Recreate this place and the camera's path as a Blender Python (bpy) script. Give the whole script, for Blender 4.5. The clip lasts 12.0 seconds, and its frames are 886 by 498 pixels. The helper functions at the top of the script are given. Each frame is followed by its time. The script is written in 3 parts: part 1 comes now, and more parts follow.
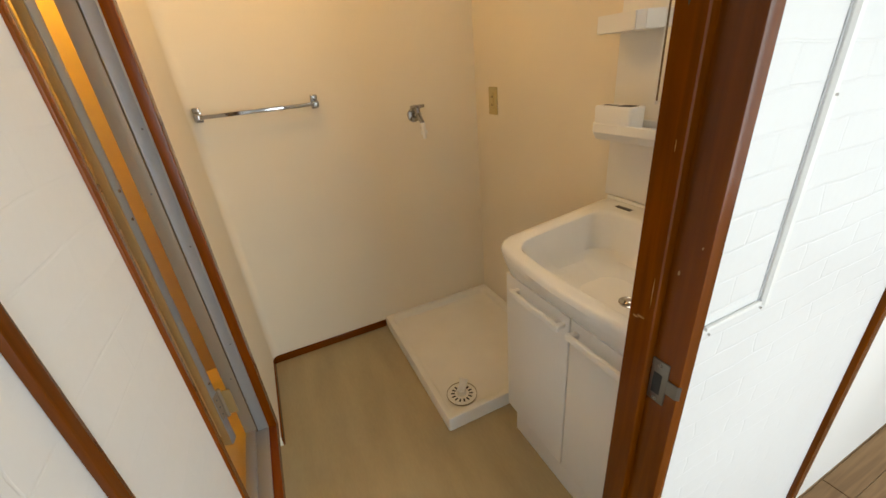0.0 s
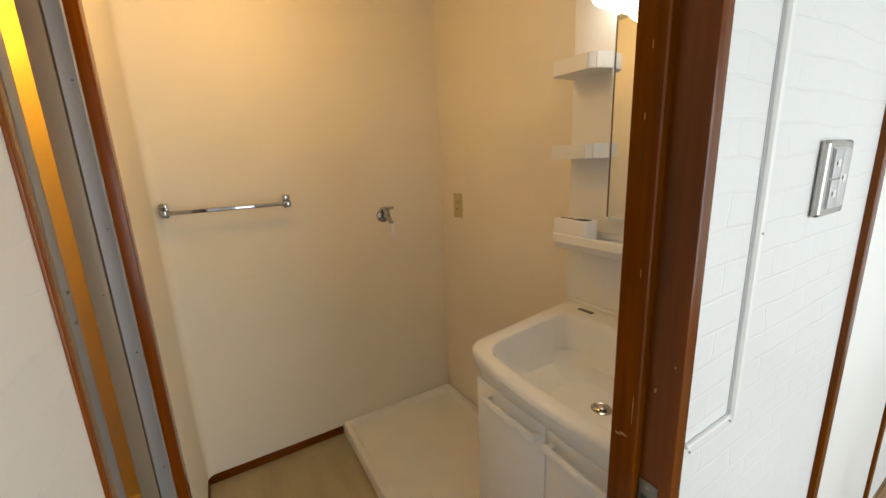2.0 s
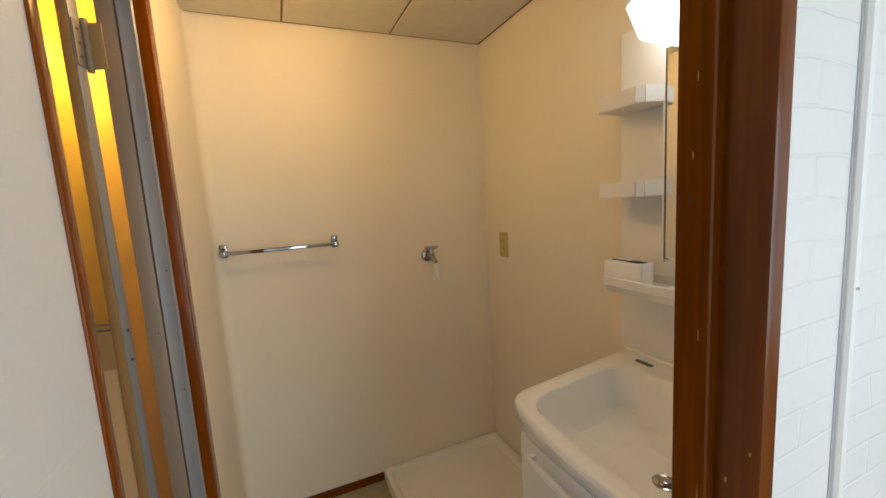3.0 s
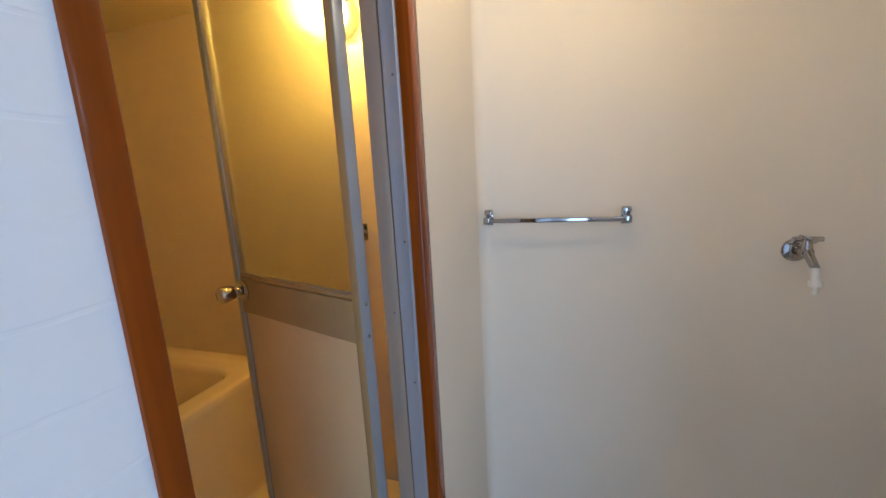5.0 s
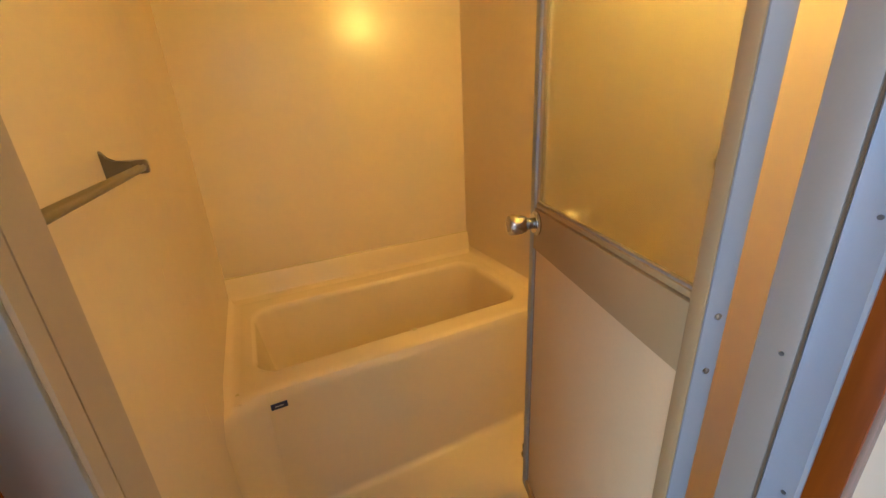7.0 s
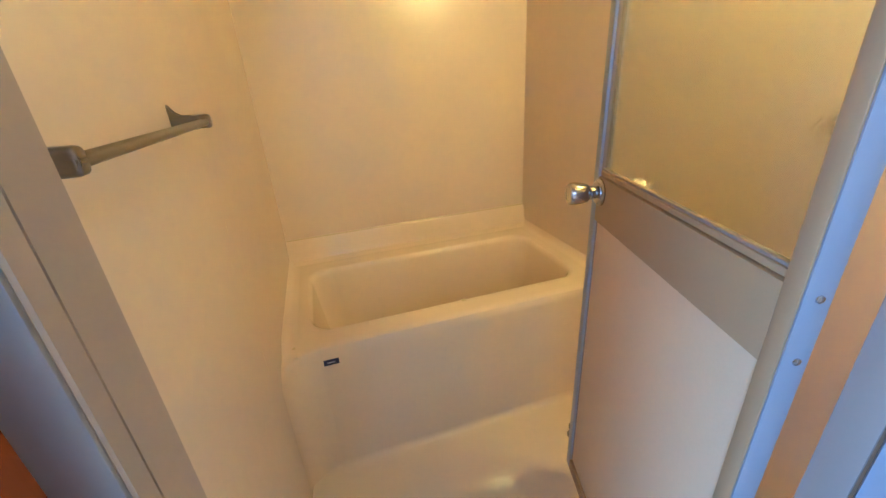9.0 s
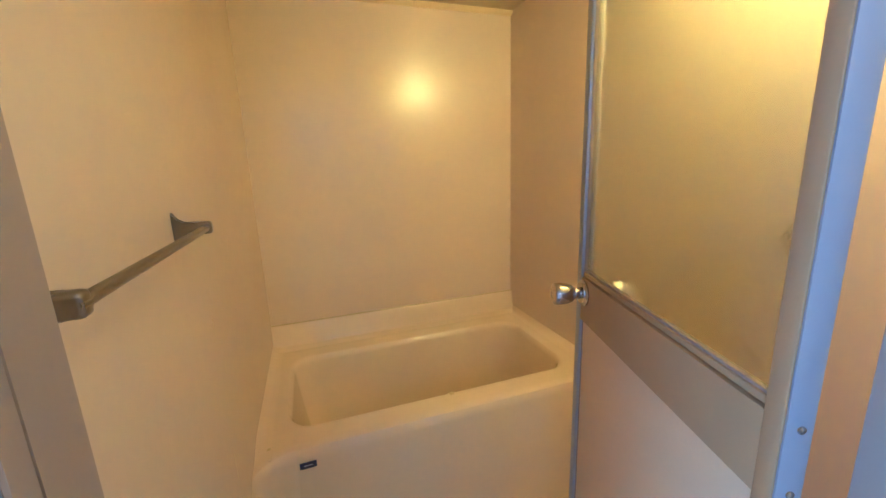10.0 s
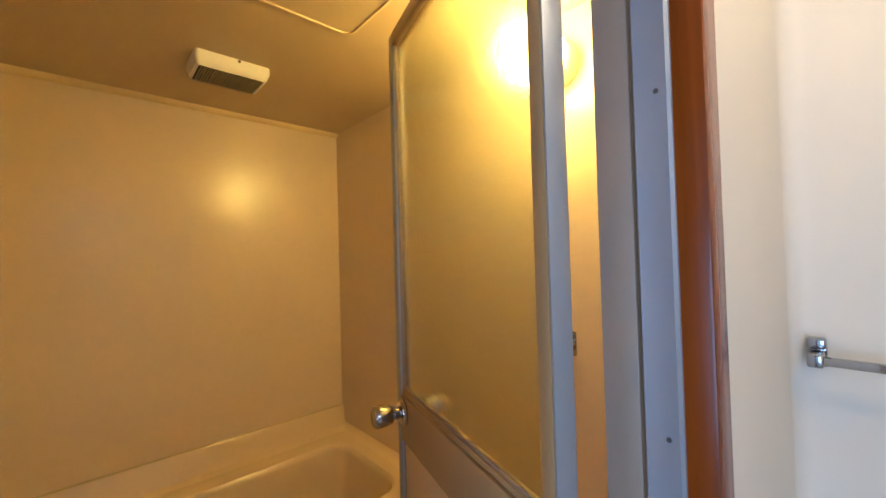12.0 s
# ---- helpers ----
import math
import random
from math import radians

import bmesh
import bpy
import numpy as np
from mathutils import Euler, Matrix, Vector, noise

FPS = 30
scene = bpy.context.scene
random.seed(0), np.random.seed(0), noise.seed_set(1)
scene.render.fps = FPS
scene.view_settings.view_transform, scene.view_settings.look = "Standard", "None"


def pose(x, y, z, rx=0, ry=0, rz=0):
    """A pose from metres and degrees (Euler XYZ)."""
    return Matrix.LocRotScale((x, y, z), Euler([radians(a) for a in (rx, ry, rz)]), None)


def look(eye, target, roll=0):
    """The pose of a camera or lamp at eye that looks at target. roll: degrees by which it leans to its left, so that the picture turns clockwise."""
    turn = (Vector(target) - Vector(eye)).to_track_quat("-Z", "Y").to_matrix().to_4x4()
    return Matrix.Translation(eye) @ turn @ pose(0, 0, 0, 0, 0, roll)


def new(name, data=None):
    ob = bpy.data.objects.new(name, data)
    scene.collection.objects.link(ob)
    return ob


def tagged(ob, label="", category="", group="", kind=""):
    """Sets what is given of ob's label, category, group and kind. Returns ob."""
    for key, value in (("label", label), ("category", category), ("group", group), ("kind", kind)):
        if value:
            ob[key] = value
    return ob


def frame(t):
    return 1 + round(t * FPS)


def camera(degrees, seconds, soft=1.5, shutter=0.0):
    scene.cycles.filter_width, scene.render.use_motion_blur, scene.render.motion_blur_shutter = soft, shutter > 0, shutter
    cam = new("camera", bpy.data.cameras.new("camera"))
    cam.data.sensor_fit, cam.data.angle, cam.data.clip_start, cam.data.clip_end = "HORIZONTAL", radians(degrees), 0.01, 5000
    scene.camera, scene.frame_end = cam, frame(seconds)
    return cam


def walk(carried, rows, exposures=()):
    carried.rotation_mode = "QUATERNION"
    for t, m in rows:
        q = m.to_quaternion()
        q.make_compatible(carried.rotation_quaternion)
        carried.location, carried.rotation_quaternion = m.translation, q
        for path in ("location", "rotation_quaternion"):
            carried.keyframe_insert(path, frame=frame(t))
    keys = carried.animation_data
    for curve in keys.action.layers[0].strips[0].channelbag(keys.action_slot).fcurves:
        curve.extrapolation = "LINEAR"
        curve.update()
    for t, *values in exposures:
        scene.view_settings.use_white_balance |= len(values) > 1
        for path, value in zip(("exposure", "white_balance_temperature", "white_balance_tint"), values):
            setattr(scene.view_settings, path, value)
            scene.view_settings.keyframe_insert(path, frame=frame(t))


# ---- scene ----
cam = camera(97.9, 12.0)
PATH = [
    (0, (0.236, -1.784, 1.291), (0.943, -0.123, 0.429), -5.5),
    (0.5, (0.222, -1.779, 1.3), (1.016, -0.13, 0.495), -4.1),
    (1, (0.207, -1.772, 1.307), (1.102, -0.128, 0.603), -2.9),
    (1.5, (0.208, -1.767, 1.321), (1.177, -0.115, 0.744), -2.3),
    (2, (0.203, -1.768, 1.336), (1.194, -0.089, 0.892), -2.4),
    (2.5, (0.21, -1.768, 1.344), (1.157, -0.034, 1.037), -2.8),
    (2.7, (0.226, -1.767, 1.349), (1.115, 0.004, 1.079), -3.1),
    (4.3, (0.348, -1.511, 1.329), (0.285, 0.472, 1.075), -3.7),
    (4.5, (0.352, -1.451, 1.339), (0.118, 0.517, 1.066), -3.5),
    (5, (0.311, -1.315, 1.338), (-0.313, 0.551, 0.978), -3.1),
    (5.5, (0.271, -1.193, 1.324), (-0.736, 0.487, 0.919), -2.5),
    (6, (0.204, -1.122, 1.334), (-1.127, 0.28, 0.822), -3.0),
    (6.5, (0.125, -1.092, 1.322), (-1.453, -0.02, 0.72), -2.7),
    (7, (0.102, -1.047, 1.316), (-1.595, -0.242, 0.626), -3.0),
    (8.8, (0.087, -1.036, 1.282), (-1.658, -0.532, 0.446), -4.0),
    (9, (0.086, -1.035, 1.289), (-1.673, -0.512, 0.495), -3.7),
    (9.5, (0.087, -1.029, 1.315), (-1.723, -0.449, 0.692), -2.9),
    (10, (0.088, -1.032, 1.34), (-1.761, -0.402, 0.913), -2.1),
    (10.5, (0.093, -1.037, 1.372), (-1.771, -0.346, 1.163), -1.4),
    (11, (0.096, -1.042, 1.389), (-1.749, -0.27, 1.369), -0.9),
    (11.5, (0.099, -1.034, 1.391), (-1.65, -0.067, 1.46), -1.2),
    (12, (0.113, -0.983, 1.389), (-1.363, 0.366, 1.427), -1.6),
]
EXPOSURES = [
    (0.0, -0.22, 8200, 13),
    (1.5, -0.34, 8200, 13),
    (2.7, -0.54, 8000, 13),
    (4.3, -0.44, 4950, 13),
    (5.5, -0.10, 5250, 13),
    (6.5, 0.28, 5600, 14),
    (7.2, 0.52, 4700, 12),
    (8.8, 0.80, 3850, 12),
    (10.5, 0.40, 3900, 14),
    (11.3, 0.14, 4350, 15),
    (12.0, -0.03, 4800, 14),
]
walk(cam, [(t, look(eye, target, roll)) for t, eye, target, roll in PATH], EXPOSURES)
DAY_W, CEILING_L, GLOBE_L, VANITY_L = 116, 46, 88, 6

# ---- exposure and light ----
world = bpy.data.worlds.new("sky")
scene.world = world
world.use_nodes = True
wn = world.node_tree.nodes
sky = wn.new("ShaderNodeTexSky")
sky.sky_type, sky.sun_disc = "NISHITA", False
sky.sun_elevation, sky.sun_rotation = radians(38), radians(150)
world.node_tree.links.new(sky.outputs[0], wn["Background"].inputs[0])
wn["Background"].inputs[1].default_value = 0.1

sun = new("sun", bpy.data.lights.new("sun", "SUN"))
sun.data.energy, sun.data.angle, sun.data.color = 1.0, radians(10), (1, 0.95, 0.88)
sun.matrix_world = look((2.6, -9, 7), (2.0, -4.2, 0.8))

# area lamp in an added, unseen hall window; supplies the daylight
daylight = new("added_daylight", bpy.data.lights.new("added_daylight", "AREA"))
daylight.data.shape, daylight.data.size, daylight.data.size_y = "RECTANGLE", 2.7, 1.86
daylight.data.energy, daylight.data.color = DAY_W, (0.62, 0.81, 1.0)
daylight.matrix_world = look((1.95, -4.22, 1.0), (1.95, 0, 1.0))


# ---- materials ----
def mat(name, col, rough=0.5, metal=0.0, var=0.06, scale=6.0, bump=0.0, bscale=180.0, stretch=(1, 1, 1), rvar=0.08, coat=0.0, spec=0.5):
    """A surface with broad and fine variation of colour and gloss and a fine relief."""
    m = bpy.data.materials.new(name)
    m.use_nodes = True
    n, l = m.node_tree.nodes, m.node_tree.links
    p = n["Principled BSDF"]
    p.inputs["Roughness"].default_value, p.inputs["Metallic"].default_value = rough, metal
    p.inputs["Coat Weight"].default_value, p.inputs["Specular IOR Level"].default_value = coat, spec
    tc = n.new("ShaderNodeTexCoord")
    mp = n.new("ShaderNodeMapping")
    mp.inputs["Scale"].default_value = stretch
    l.new(tc.outputs["Object"], mp.inputs["Vector"])
    broad, fine = n.new("ShaderNodeTexNoise"), n.new("ShaderNodeTexNoise")
    broad.inputs["Scale"].default_value, broad.inputs["Detail"].default_value = scale, 4
    fine.inputs["Scale"].default_value, fine.inputs["Detail"].default_value = bscale, 3
    for k in (broad, fine):
        l.new(mp.outputs[0], k.inputs["Vector"])
    add = n.new("ShaderNodeMath")
    add.operation = "MULTIPLY_ADD"
    add.inputs[1].default_value = 0.35
    l.new(fine.outputs["Fac"], add.inputs[0])
    l.new(broad.outputs["Fac"], add.inputs[2])
    ramp = n.new("ShaderNodeValToRGB")
    ramp.color_ramp.elements[0].position, ramp.color_ramp.elements[1].position = 0.35, 1.0
    ramp.color_ramp.elements[0].color = (*[c * (1 - var) for c in col], 1)
    ramp.color_ramp.elements[1].color = (*[min(1, c * (1 + var)) for c in col], 1)
    l.new(add.outputs[0], ramp.inputs[0])
    l.new(ramp.outputs[0], p.inputs["Base Color"])
    rr = n.new("ShaderNodeMapRange")
    rr.inputs["To Min"].default_value, rr.inputs["To Max"].default_value = max(0.02, rough - rvar), min(1, rough + rvar)
    l.new(broad.outputs["Fac"], rr.inputs[0])
    l.new(rr.outputs[0], p.inputs["Roughness"])
    if bump:
        b = n.new("ShaderNodeBump")
        b.inputs["Strength"].default_value, b.inputs["Distance"].default_value = 1.0, bump
        l.new(fine.outputs["Fac"], b.inputs["Height"])
        l.new(b.outputs[0], p.inputs["Normal"])
    return m


def wood(name, dark, light, stretch, rough=0.21):
    """Varnished timber with a long grain."""
    m = mat(name, light, rough, 0, 0.1, 3, 0.0, 60, stretch, 0.045, 0.0, 0.28)
    n, l = m.node_tree.nodes, m.node_tree.links
    p = n["Principled BSDF"]
    mp = n["Mapping"]
    g = n.new("ShaderNodeTexNoise")
    g.inputs["Scale"].default_value, g.inputs["Detail"].default_value, g.inputs["Distortion"].default_value = 55, 6, 0.6
    l.new(mp.outputs[0], g.inputs["Vector"])
    r = n.new("ShaderNodeValToRGB")
    r.color_ramp.elements[0].position, r.color_ramp.elements[1].position = 0.3, 0.7
    r.color_ramp.elements[0].color, r.color_ramp.elements[1].color = (*dark, 1), (*light, 1)
    l.new(g.outputs["Fac"], r.inputs[0])
    l.new(r.outputs[0], p.inputs["Base Color"])
    b = n.new("ShaderNodeBump")
    b.inputs["Strength"].default_value, b.inputs["Distance"].default_value = 0.3, 0.0002
    l.new(g.outputs["Fac"], b.inputs["Height"])
    l.new(b.outputs[0], p.inputs["Normal"])
    return m


def brick_paper(name, col, axes, relief, size, wobble):
    """White wallpaper embossed with long thin stone courses. axes: which two object axes run along and up the wall."""
    m = mat(name, col, 0.42, 0, 0.03, 3, 0.0, 90, (1, 1, 1), 0.06)
    n, l = m.node_tree.nodes, m.node_tree.links
    p, tc = n["Principled BSDF"], n["Texture Coordinate"]
    sep, com = n.new("ShaderNodeSeparateXYZ"), n.new("ShaderNodeCombineXYZ")
    l.new(tc.outputs["Object"], sep.inputs[0])
    l.new(sep.outputs[axes[0]], com.inputs[0])
    l.new(sep.outputs[axes[1]], com.inputs[1])
    wob = n.new("ShaderNodeTexNoise")
    wob.inputs["Scale"].default_value, wob.inputs["Detail"].default_value = 7, 3
    l.new(com.outputs[0], wob.inputs["Vector"])
    mix = n.new("ShaderNodeVectorMath")
    mix.operation = "MULTIPLY_ADD"
    mix.inputs[1].default_value = wobble
    l.new(wob.outputs["Color"], mix.inputs[0])
    l.new(com.outputs[0], mix.inputs[2])
    br = n.new("ShaderNodeTexBrick")
    br.offset, br.offset_frequency = 0.37, 2
    br.inputs["Scale"].default_value = 1.0
    br.inputs["Brick Width"].default_value, br.inputs["Row Height"].default_value = size
    br.inputs["Mortar Size"].default_value, br.inputs["Mortar Smooth"].default_value = 0.0025, 0.6
    br.inputs["Color1"].default_value, br.inputs["Color2"].default_value = (1, 1, 1, 1), (0.62, 0.62, 0.62, 1)
    br.inputs["Mortar"].default_value = (0, 0, 0, 1)
    l.new(mix.outputs[0], br.inputs["Vector"])
    rough = n.new("ShaderNodeTexNoise")
    rough.inputs["Scale"].default_value, rough.inputs["Detail"].default_value = 35, 6
    l.new(com.outputs[0], rough.inputs["Vector"])
    hgt = n.new("ShaderNodeMath")
    hgt.operation = "MULTIPLY_ADD"
    hgt.inputs[1].default_value = 0.5
    l.new(rough.outputs["Fac"], hgt.inputs[0])
    l.new(br.outputs["Color"], hgt.inputs[2])
    b = n.new("ShaderNodeBump")
    b.inputs["Strength"].default_value, b.inputs["Distance"].default_value = relief, 0.0012
    l.new(hgt.outputs[0], b.inputs["Height"])
    l.new(b.outputs[0], p.inputs["Normal"])
    return m


def glowing(name, col, strength):
    m = bpy.data.materials.new(name)
    m.use_nodes = True
    p = m.node_tree.nodes["Principled BSDF"]
    p.inputs["Base Color"].default_value = (0.85, 0.85, 0.82, 1)
    p.inputs["Emission Color"].default_value, p.inputs["Emission Strength"].default_value = (*col, 1), strength
    return m


def glass(name, col, rough, bump=0.0, bscale=60):
    m = bpy.data.materials.new(name)
    m.use_nodes = True
    n, l = m.node_tree.nodes, m.node_tree.links
    p = n["Principled BSDF"]
    p.inputs["Base Color"].default_value, p.inputs["Roughness"].default_value = (*col, 1), rough
    p.inputs["Transmission Weight"].default_value, p.inputs["IOR"].default_value = 1.0, 1.45
    if bump:
        tc, k, b = n.new("ShaderNodeTexCoord"), n.new("ShaderNodeTexNoise"), n.new("ShaderNodeBump")
        k.inputs["Scale"].default_value, k.inputs["Detail"].default_value, k.inputs["Distortion"].default_value = bscale, 3, 0.8
        b.inputs["Strength"].default_value, b.inputs["Distance"].default_value = 0.6, bump
        l.new(tc.outputs["Object"], k.inputs["Vector"])
        l.new(k.outputs["Fac"], b.inputs["Height"])
        l.new(b.outputs[0], p.inputs["Normal"])
    return m


M_PAPER = mat("wallpaper_plain", (0.81, 0.735, 0.61), 0.62, 0, 0.035, 2.5, 0.0004, 420)
M_BRICK_X = brick_paper("wallpaper_embossed_north", (0.76, 0.765, 0.77), (0, 2), 0.62, (0.16, 0.046), (0.06, 0.022, 0))
M_BRICK_Y = brick_paper("wallpaper_embossed_side", (0.78, 0.785, 0.79), (1, 2), 0.26, (0.62, 0.058), (0.05, 0.016, 0))
M_WOODV = wood("varnished_wood_upright", (0.10, 0.022, 0.0007), (0.18, 0.041, 0.0012), (1, 1, 0.05))
M_WOODX = wood("varnished_wood_along_x", (0.10, 0.022, 0.0007), (0.18, 0.041, 0.0012), (0.05, 1, 1))
M_WOODY = wood("varnished_wood_along_y", (0.10, 0.022, 0.0007), (0.18, 0.041, 0.0012), (1, 0.05, 1))
M_CASEV = wood("orange_varnish_upright", (0.15, 0.031, 0.0007), (0.24, 0.051, 0.0012), (1, 1, 0.05))
M_CASEY = wood("orange_varnish_along_y", (0.15, 0.031, 0.0007), (0.24, 0.051, 0.0012), (1, 0.05, 1))
M_OAK = wood("hall_floorboards", (0.17, 0.09, 0.04), (0.30, 0.17, 0.08), (0.06, 1, 1), 0.4)
M_VINYL = mat("beige_vinyl_floor", (0.39, 0.315, 0.19), 0.38, 0, 0.15, 9, 0.0002, 130, (1, 0.22, 1))
M_CEIL = mat("ceiling_board", (0.66, 0.62, 0.52), 0.8, 0, 0.06, 20, 0.0006, 220)
M_DARKTRIM = mat("ceiling_joint_brown", (0.20, 0.13, 0.07), 0.6)
M_WHITE = mat("white_enamelled_board", (0.83, 0.83, 0.82), 0.38, 0, 0.02, 4, 0.0, 200)
M_CERAMIC = mat("white_basin_resin", (0.84, 0.85, 0.85), 0.16, 0, 0.02, 3, 0.0, 100, (1, 1, 1), 0.05, 0.3)
M_PAN = mat("white_pan_plastic", (0.80, 0.79, 0.76), 0.38, 0, 0.04, 7, 0.0001, 300)
M_CHROME = mat("chrome", (0.42, 0.42, 0.43), 0.10, 1.0, 0.03, 12, 0, 90, (1, 1, 1), 0.05)
M_STEEL = mat("brushed_steel", (0.52, 0.50, 0.48), 0.18, 1.0, 0.06, 12, 0.0001, 240)
M_ALU = mat("anodised_aluminium", (0.37, 0.39, 0.42), 0.44, 0.45, 0.04, 9, 0.0, 300)
M_ALU_BROWN = mat("greyed_aluminium", (0.31, 0.245, 0.18), 0.48, 0.15, 0.05, 6, 0.0, 260)
M_ALU_FRONT = mat("satin_frame_face", (0.32, 0.305, 0.29), 0.44, 0.7, 0.06, 5, 0.0, 200)
M_GASKET = mat("dark_rubber_gasket", (0.15, 0.09, 0.04), 0.7)
M_LEAF = mat("bronze_grey_door_metal", (0.40, 0.27, 0.12), 0.5, 0.0, 0.05, 6, 0.0, 260, (1, 1, 1), 0.06, 0.0, 0.3)
M_SATIN = mat("satin_steel_rail", (0.25, 0.225, 0.195), 0.37, 0.9, 0.06, 12, 0.0001, 240)
M_SCREW = mat("screw_dark", (0.15, 0.14, 0.13), 0.4, 0.8)
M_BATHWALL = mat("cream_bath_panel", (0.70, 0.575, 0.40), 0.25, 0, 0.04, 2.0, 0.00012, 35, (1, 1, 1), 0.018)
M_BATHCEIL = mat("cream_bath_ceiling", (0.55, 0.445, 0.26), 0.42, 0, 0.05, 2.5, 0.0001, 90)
M_TUB = mat("cream_tub_resin", (0.73, 0.595, 0.385), 0.17, 0, 0.04, 3.5, 0.00008, 60, (1, 1, 1), 0.06, 0.2)
M_COVE = mat("yellowed_trim", (0.74, 0.60, 0.30), 0.4)
M_PANEL = mat("beige_door_panel", (0.68, 0.50, 0.27), 0.45, 0, 0.05, 3, 0.0002, 180)
M_FROST = glass("frosted_pattern_glass", (0.77, 0.81, 0.71), 0.165, 0.0008, 85)
M_CLEAR = glass("clear_glass", (1, 1, 1), 0.0)
M_MIRROR = mat("mirror_silver", (0.86, 0.88, 0.87), 0.02, 1.0, 0.0, 3, 0, 50, (1, 1, 1), 0.0)
M_IVORY = mat("aged_ivory_plastic", (0.52, 0.42, 0.20), 0.45, 0, 0.05)
M_SWITCH = mat("satin_grey_switch_plastic", (0.55, 0.55, 0.56), 0.38, 0.3, 0.03, 9)
M_SCUFF = mat("bare_scuffed_wood", (0.36, 0.19, 0.07), 0.7, 0, 0.1, 90)
M_HOLE = mat("shadowed_slot", (0.03, 0.028, 0.025), 0.8)
M_NAVY = mat("navy_label", (0.02, 0.03, 0.09), 0.4)
M_SILVERPRINT = mat("silver_print", (0.55, 0.56, 0.58), 0.4, 0.5)
M_GRILLE = mat("dusty_grille_plastic", (0.30, 0.27, 0.20), 0.5)
M_FANWHITE = mat("cream_fan_plastic", (0.83, 0.80, 0.74), 0.4)
M_SHADE = glowing("lit_vanity_shade", (0.86, 0.95, 1.0), VANITY_L)
M_CEILGLOBE = glowing("lit_ceiling_globe", (1.0, 0.67, 0.28), CEILING_L)
M_GLOBE = glowing("lit_bath_globe", (1.0, 0.592, 0.083), GLOBE_L)
M_OUT = mat("pale_outdoor_render", (0.55, 0.55, 0.53), 0.8)
M_GROUND = mat("outdoor_concrete", (0.32, 0.31, 0.29), 0.85, 0, 0.1, 2)


# ---- building helpers ----
def finish(bm, limit=0.6):
    bmesh.ops.recalc_face_normals(bm, faces=bm.faces)
    for f in bm.faces:
        f.smooth = True
    for e in bm.edges:
        e.smooth = len(e.link_faces) == 2 and e.calc_face_angle(0) < limit


def part(name, bm, material, parent=None, label="", at=None):
    finish(bm)
    me = bpy.data.meshes.new(name)
    bm.to_mesh(me)
    bm.free()
    for m in (material if isinstance(material, (list, tuple)) else [material]):
        me.materials.append(m)
    ob = new(name, me)
    if parent:
        ob.parent = parent
    if at:
        ob.matrix_basis = at
    if label:
        tagged(ob, label)
    return ob


def thing(name, label, category, m=None, group="", kind=""):
    ob = new(name)
    ob.empty_display_size = 0.05
    if m:
        ob.matrix_basis = m
    return tagged(ob, label, category, group, kind)


def slab(bm, x0, x1, y0, y1, z0, z1, bevel=0.0, seg=2, mi=0):
    vs = [bm.verts.new(p) for p in ((x0, y0, z0), (x1, y0, z0), (x1, y1, z0), (x0, y1, z0), (x0, y0, z1), (x1, y0, z1), (x1, y1, z1), (x0, y1, z1))]
    fs = [bm.faces.new([vs[i] for i in q]) for q in ((3, 2, 1, 0), (4, 5, 6, 7), (0, 1, 5, 4), (1, 2, 6, 5), (2, 3, 7, 6), (3, 0, 4, 7))]
    for f in fs:
        f.material_index = mi
    if bevel:
        es = list({e for f in fs for e in f.edges})
        bmesh.ops.bevel(bm, geom=es, offset=bevel, segments=seg, profile=0.5, affect="EDGES", clamp_overlap=True)
    return bm


def block(x0, x1, y0, y1, z0, z1, bevel=0.0, seg=2):
    return slab(bmesh.new(), x0, x1, y0, y1, z0, z1, bevel, seg)


def rod(bm, a, b, r, seg=20, r2=None, cap=True):
    a, b = Vector(a), Vector(b)
    turn = (b - a).to_track_quat("Z", "Y").to_matrix().to_4x4()
    m = Matrix.Translation((a + b) / 2) @ turn
    bmesh.ops.create_cone(bm, cap_ends=cap, segments=seg, radius1=r, radius2=r if r2 is None else r2, depth=(b - a).length, matrix=m)
    return bm


def ring(cx, cy, wx, wy, r, z, n=6):
    """A rounded rectangle in plan."""
    pts = []
    for k, (sx, sy) in enumerate(((1, 1), (-1, 1), (-1, -1), (1, -1))):
        for i in range(n + 1):
            a = math.pi / 2 * (k + i / n)
            pts.append((cx + sx * (wx / 2 - r) + r * math.cos(a), cy + sy * (wy / 2 - r) + r * math.sin(a), z))
    return pts


def loft(bm, rings, bottom=True, top=True, mi=0):
    rows = [[bm.verts.new(p) for p in r] for r in rings]
    n = len(rows[0])
    for a, b in zip(rows, rows[1:]):
        for i in range(n):
            bm.faces.new((a[i], a[(i + 1) % n], b[(i + 1) % n], b[i])).material_index = mi
    if bottom:
        bm.faces.new(rows[0])
    if top:
        bm.faces.new(rows[-1])
    return bm


def lathe(bm, profile, m, seg=24):
    """Turns (radius, height) pairs about the local z axis of m."""
    rows = [[m @ Vector((r * math.cos(2 * math.pi * i / seg), r * math.sin(2 * math.pi * i / seg), h)) for i in range(seg)] for r, h in profile]
    return loft(bm, rows)


def extrude_profile(bm, pts, axis, a, b):
    """A closed profile in the two other axes, drawn out along axis from a to b."""
    def place(p, v):
        q = list(p)
        q.insert(axis, v)
        return q
    return loft(bm, [[place(p, a) for p in pts], [place(p, b) for p in pts]])


def structure(ob, label="", category=""):
    return tagged(ob, label, category, kind="structure")


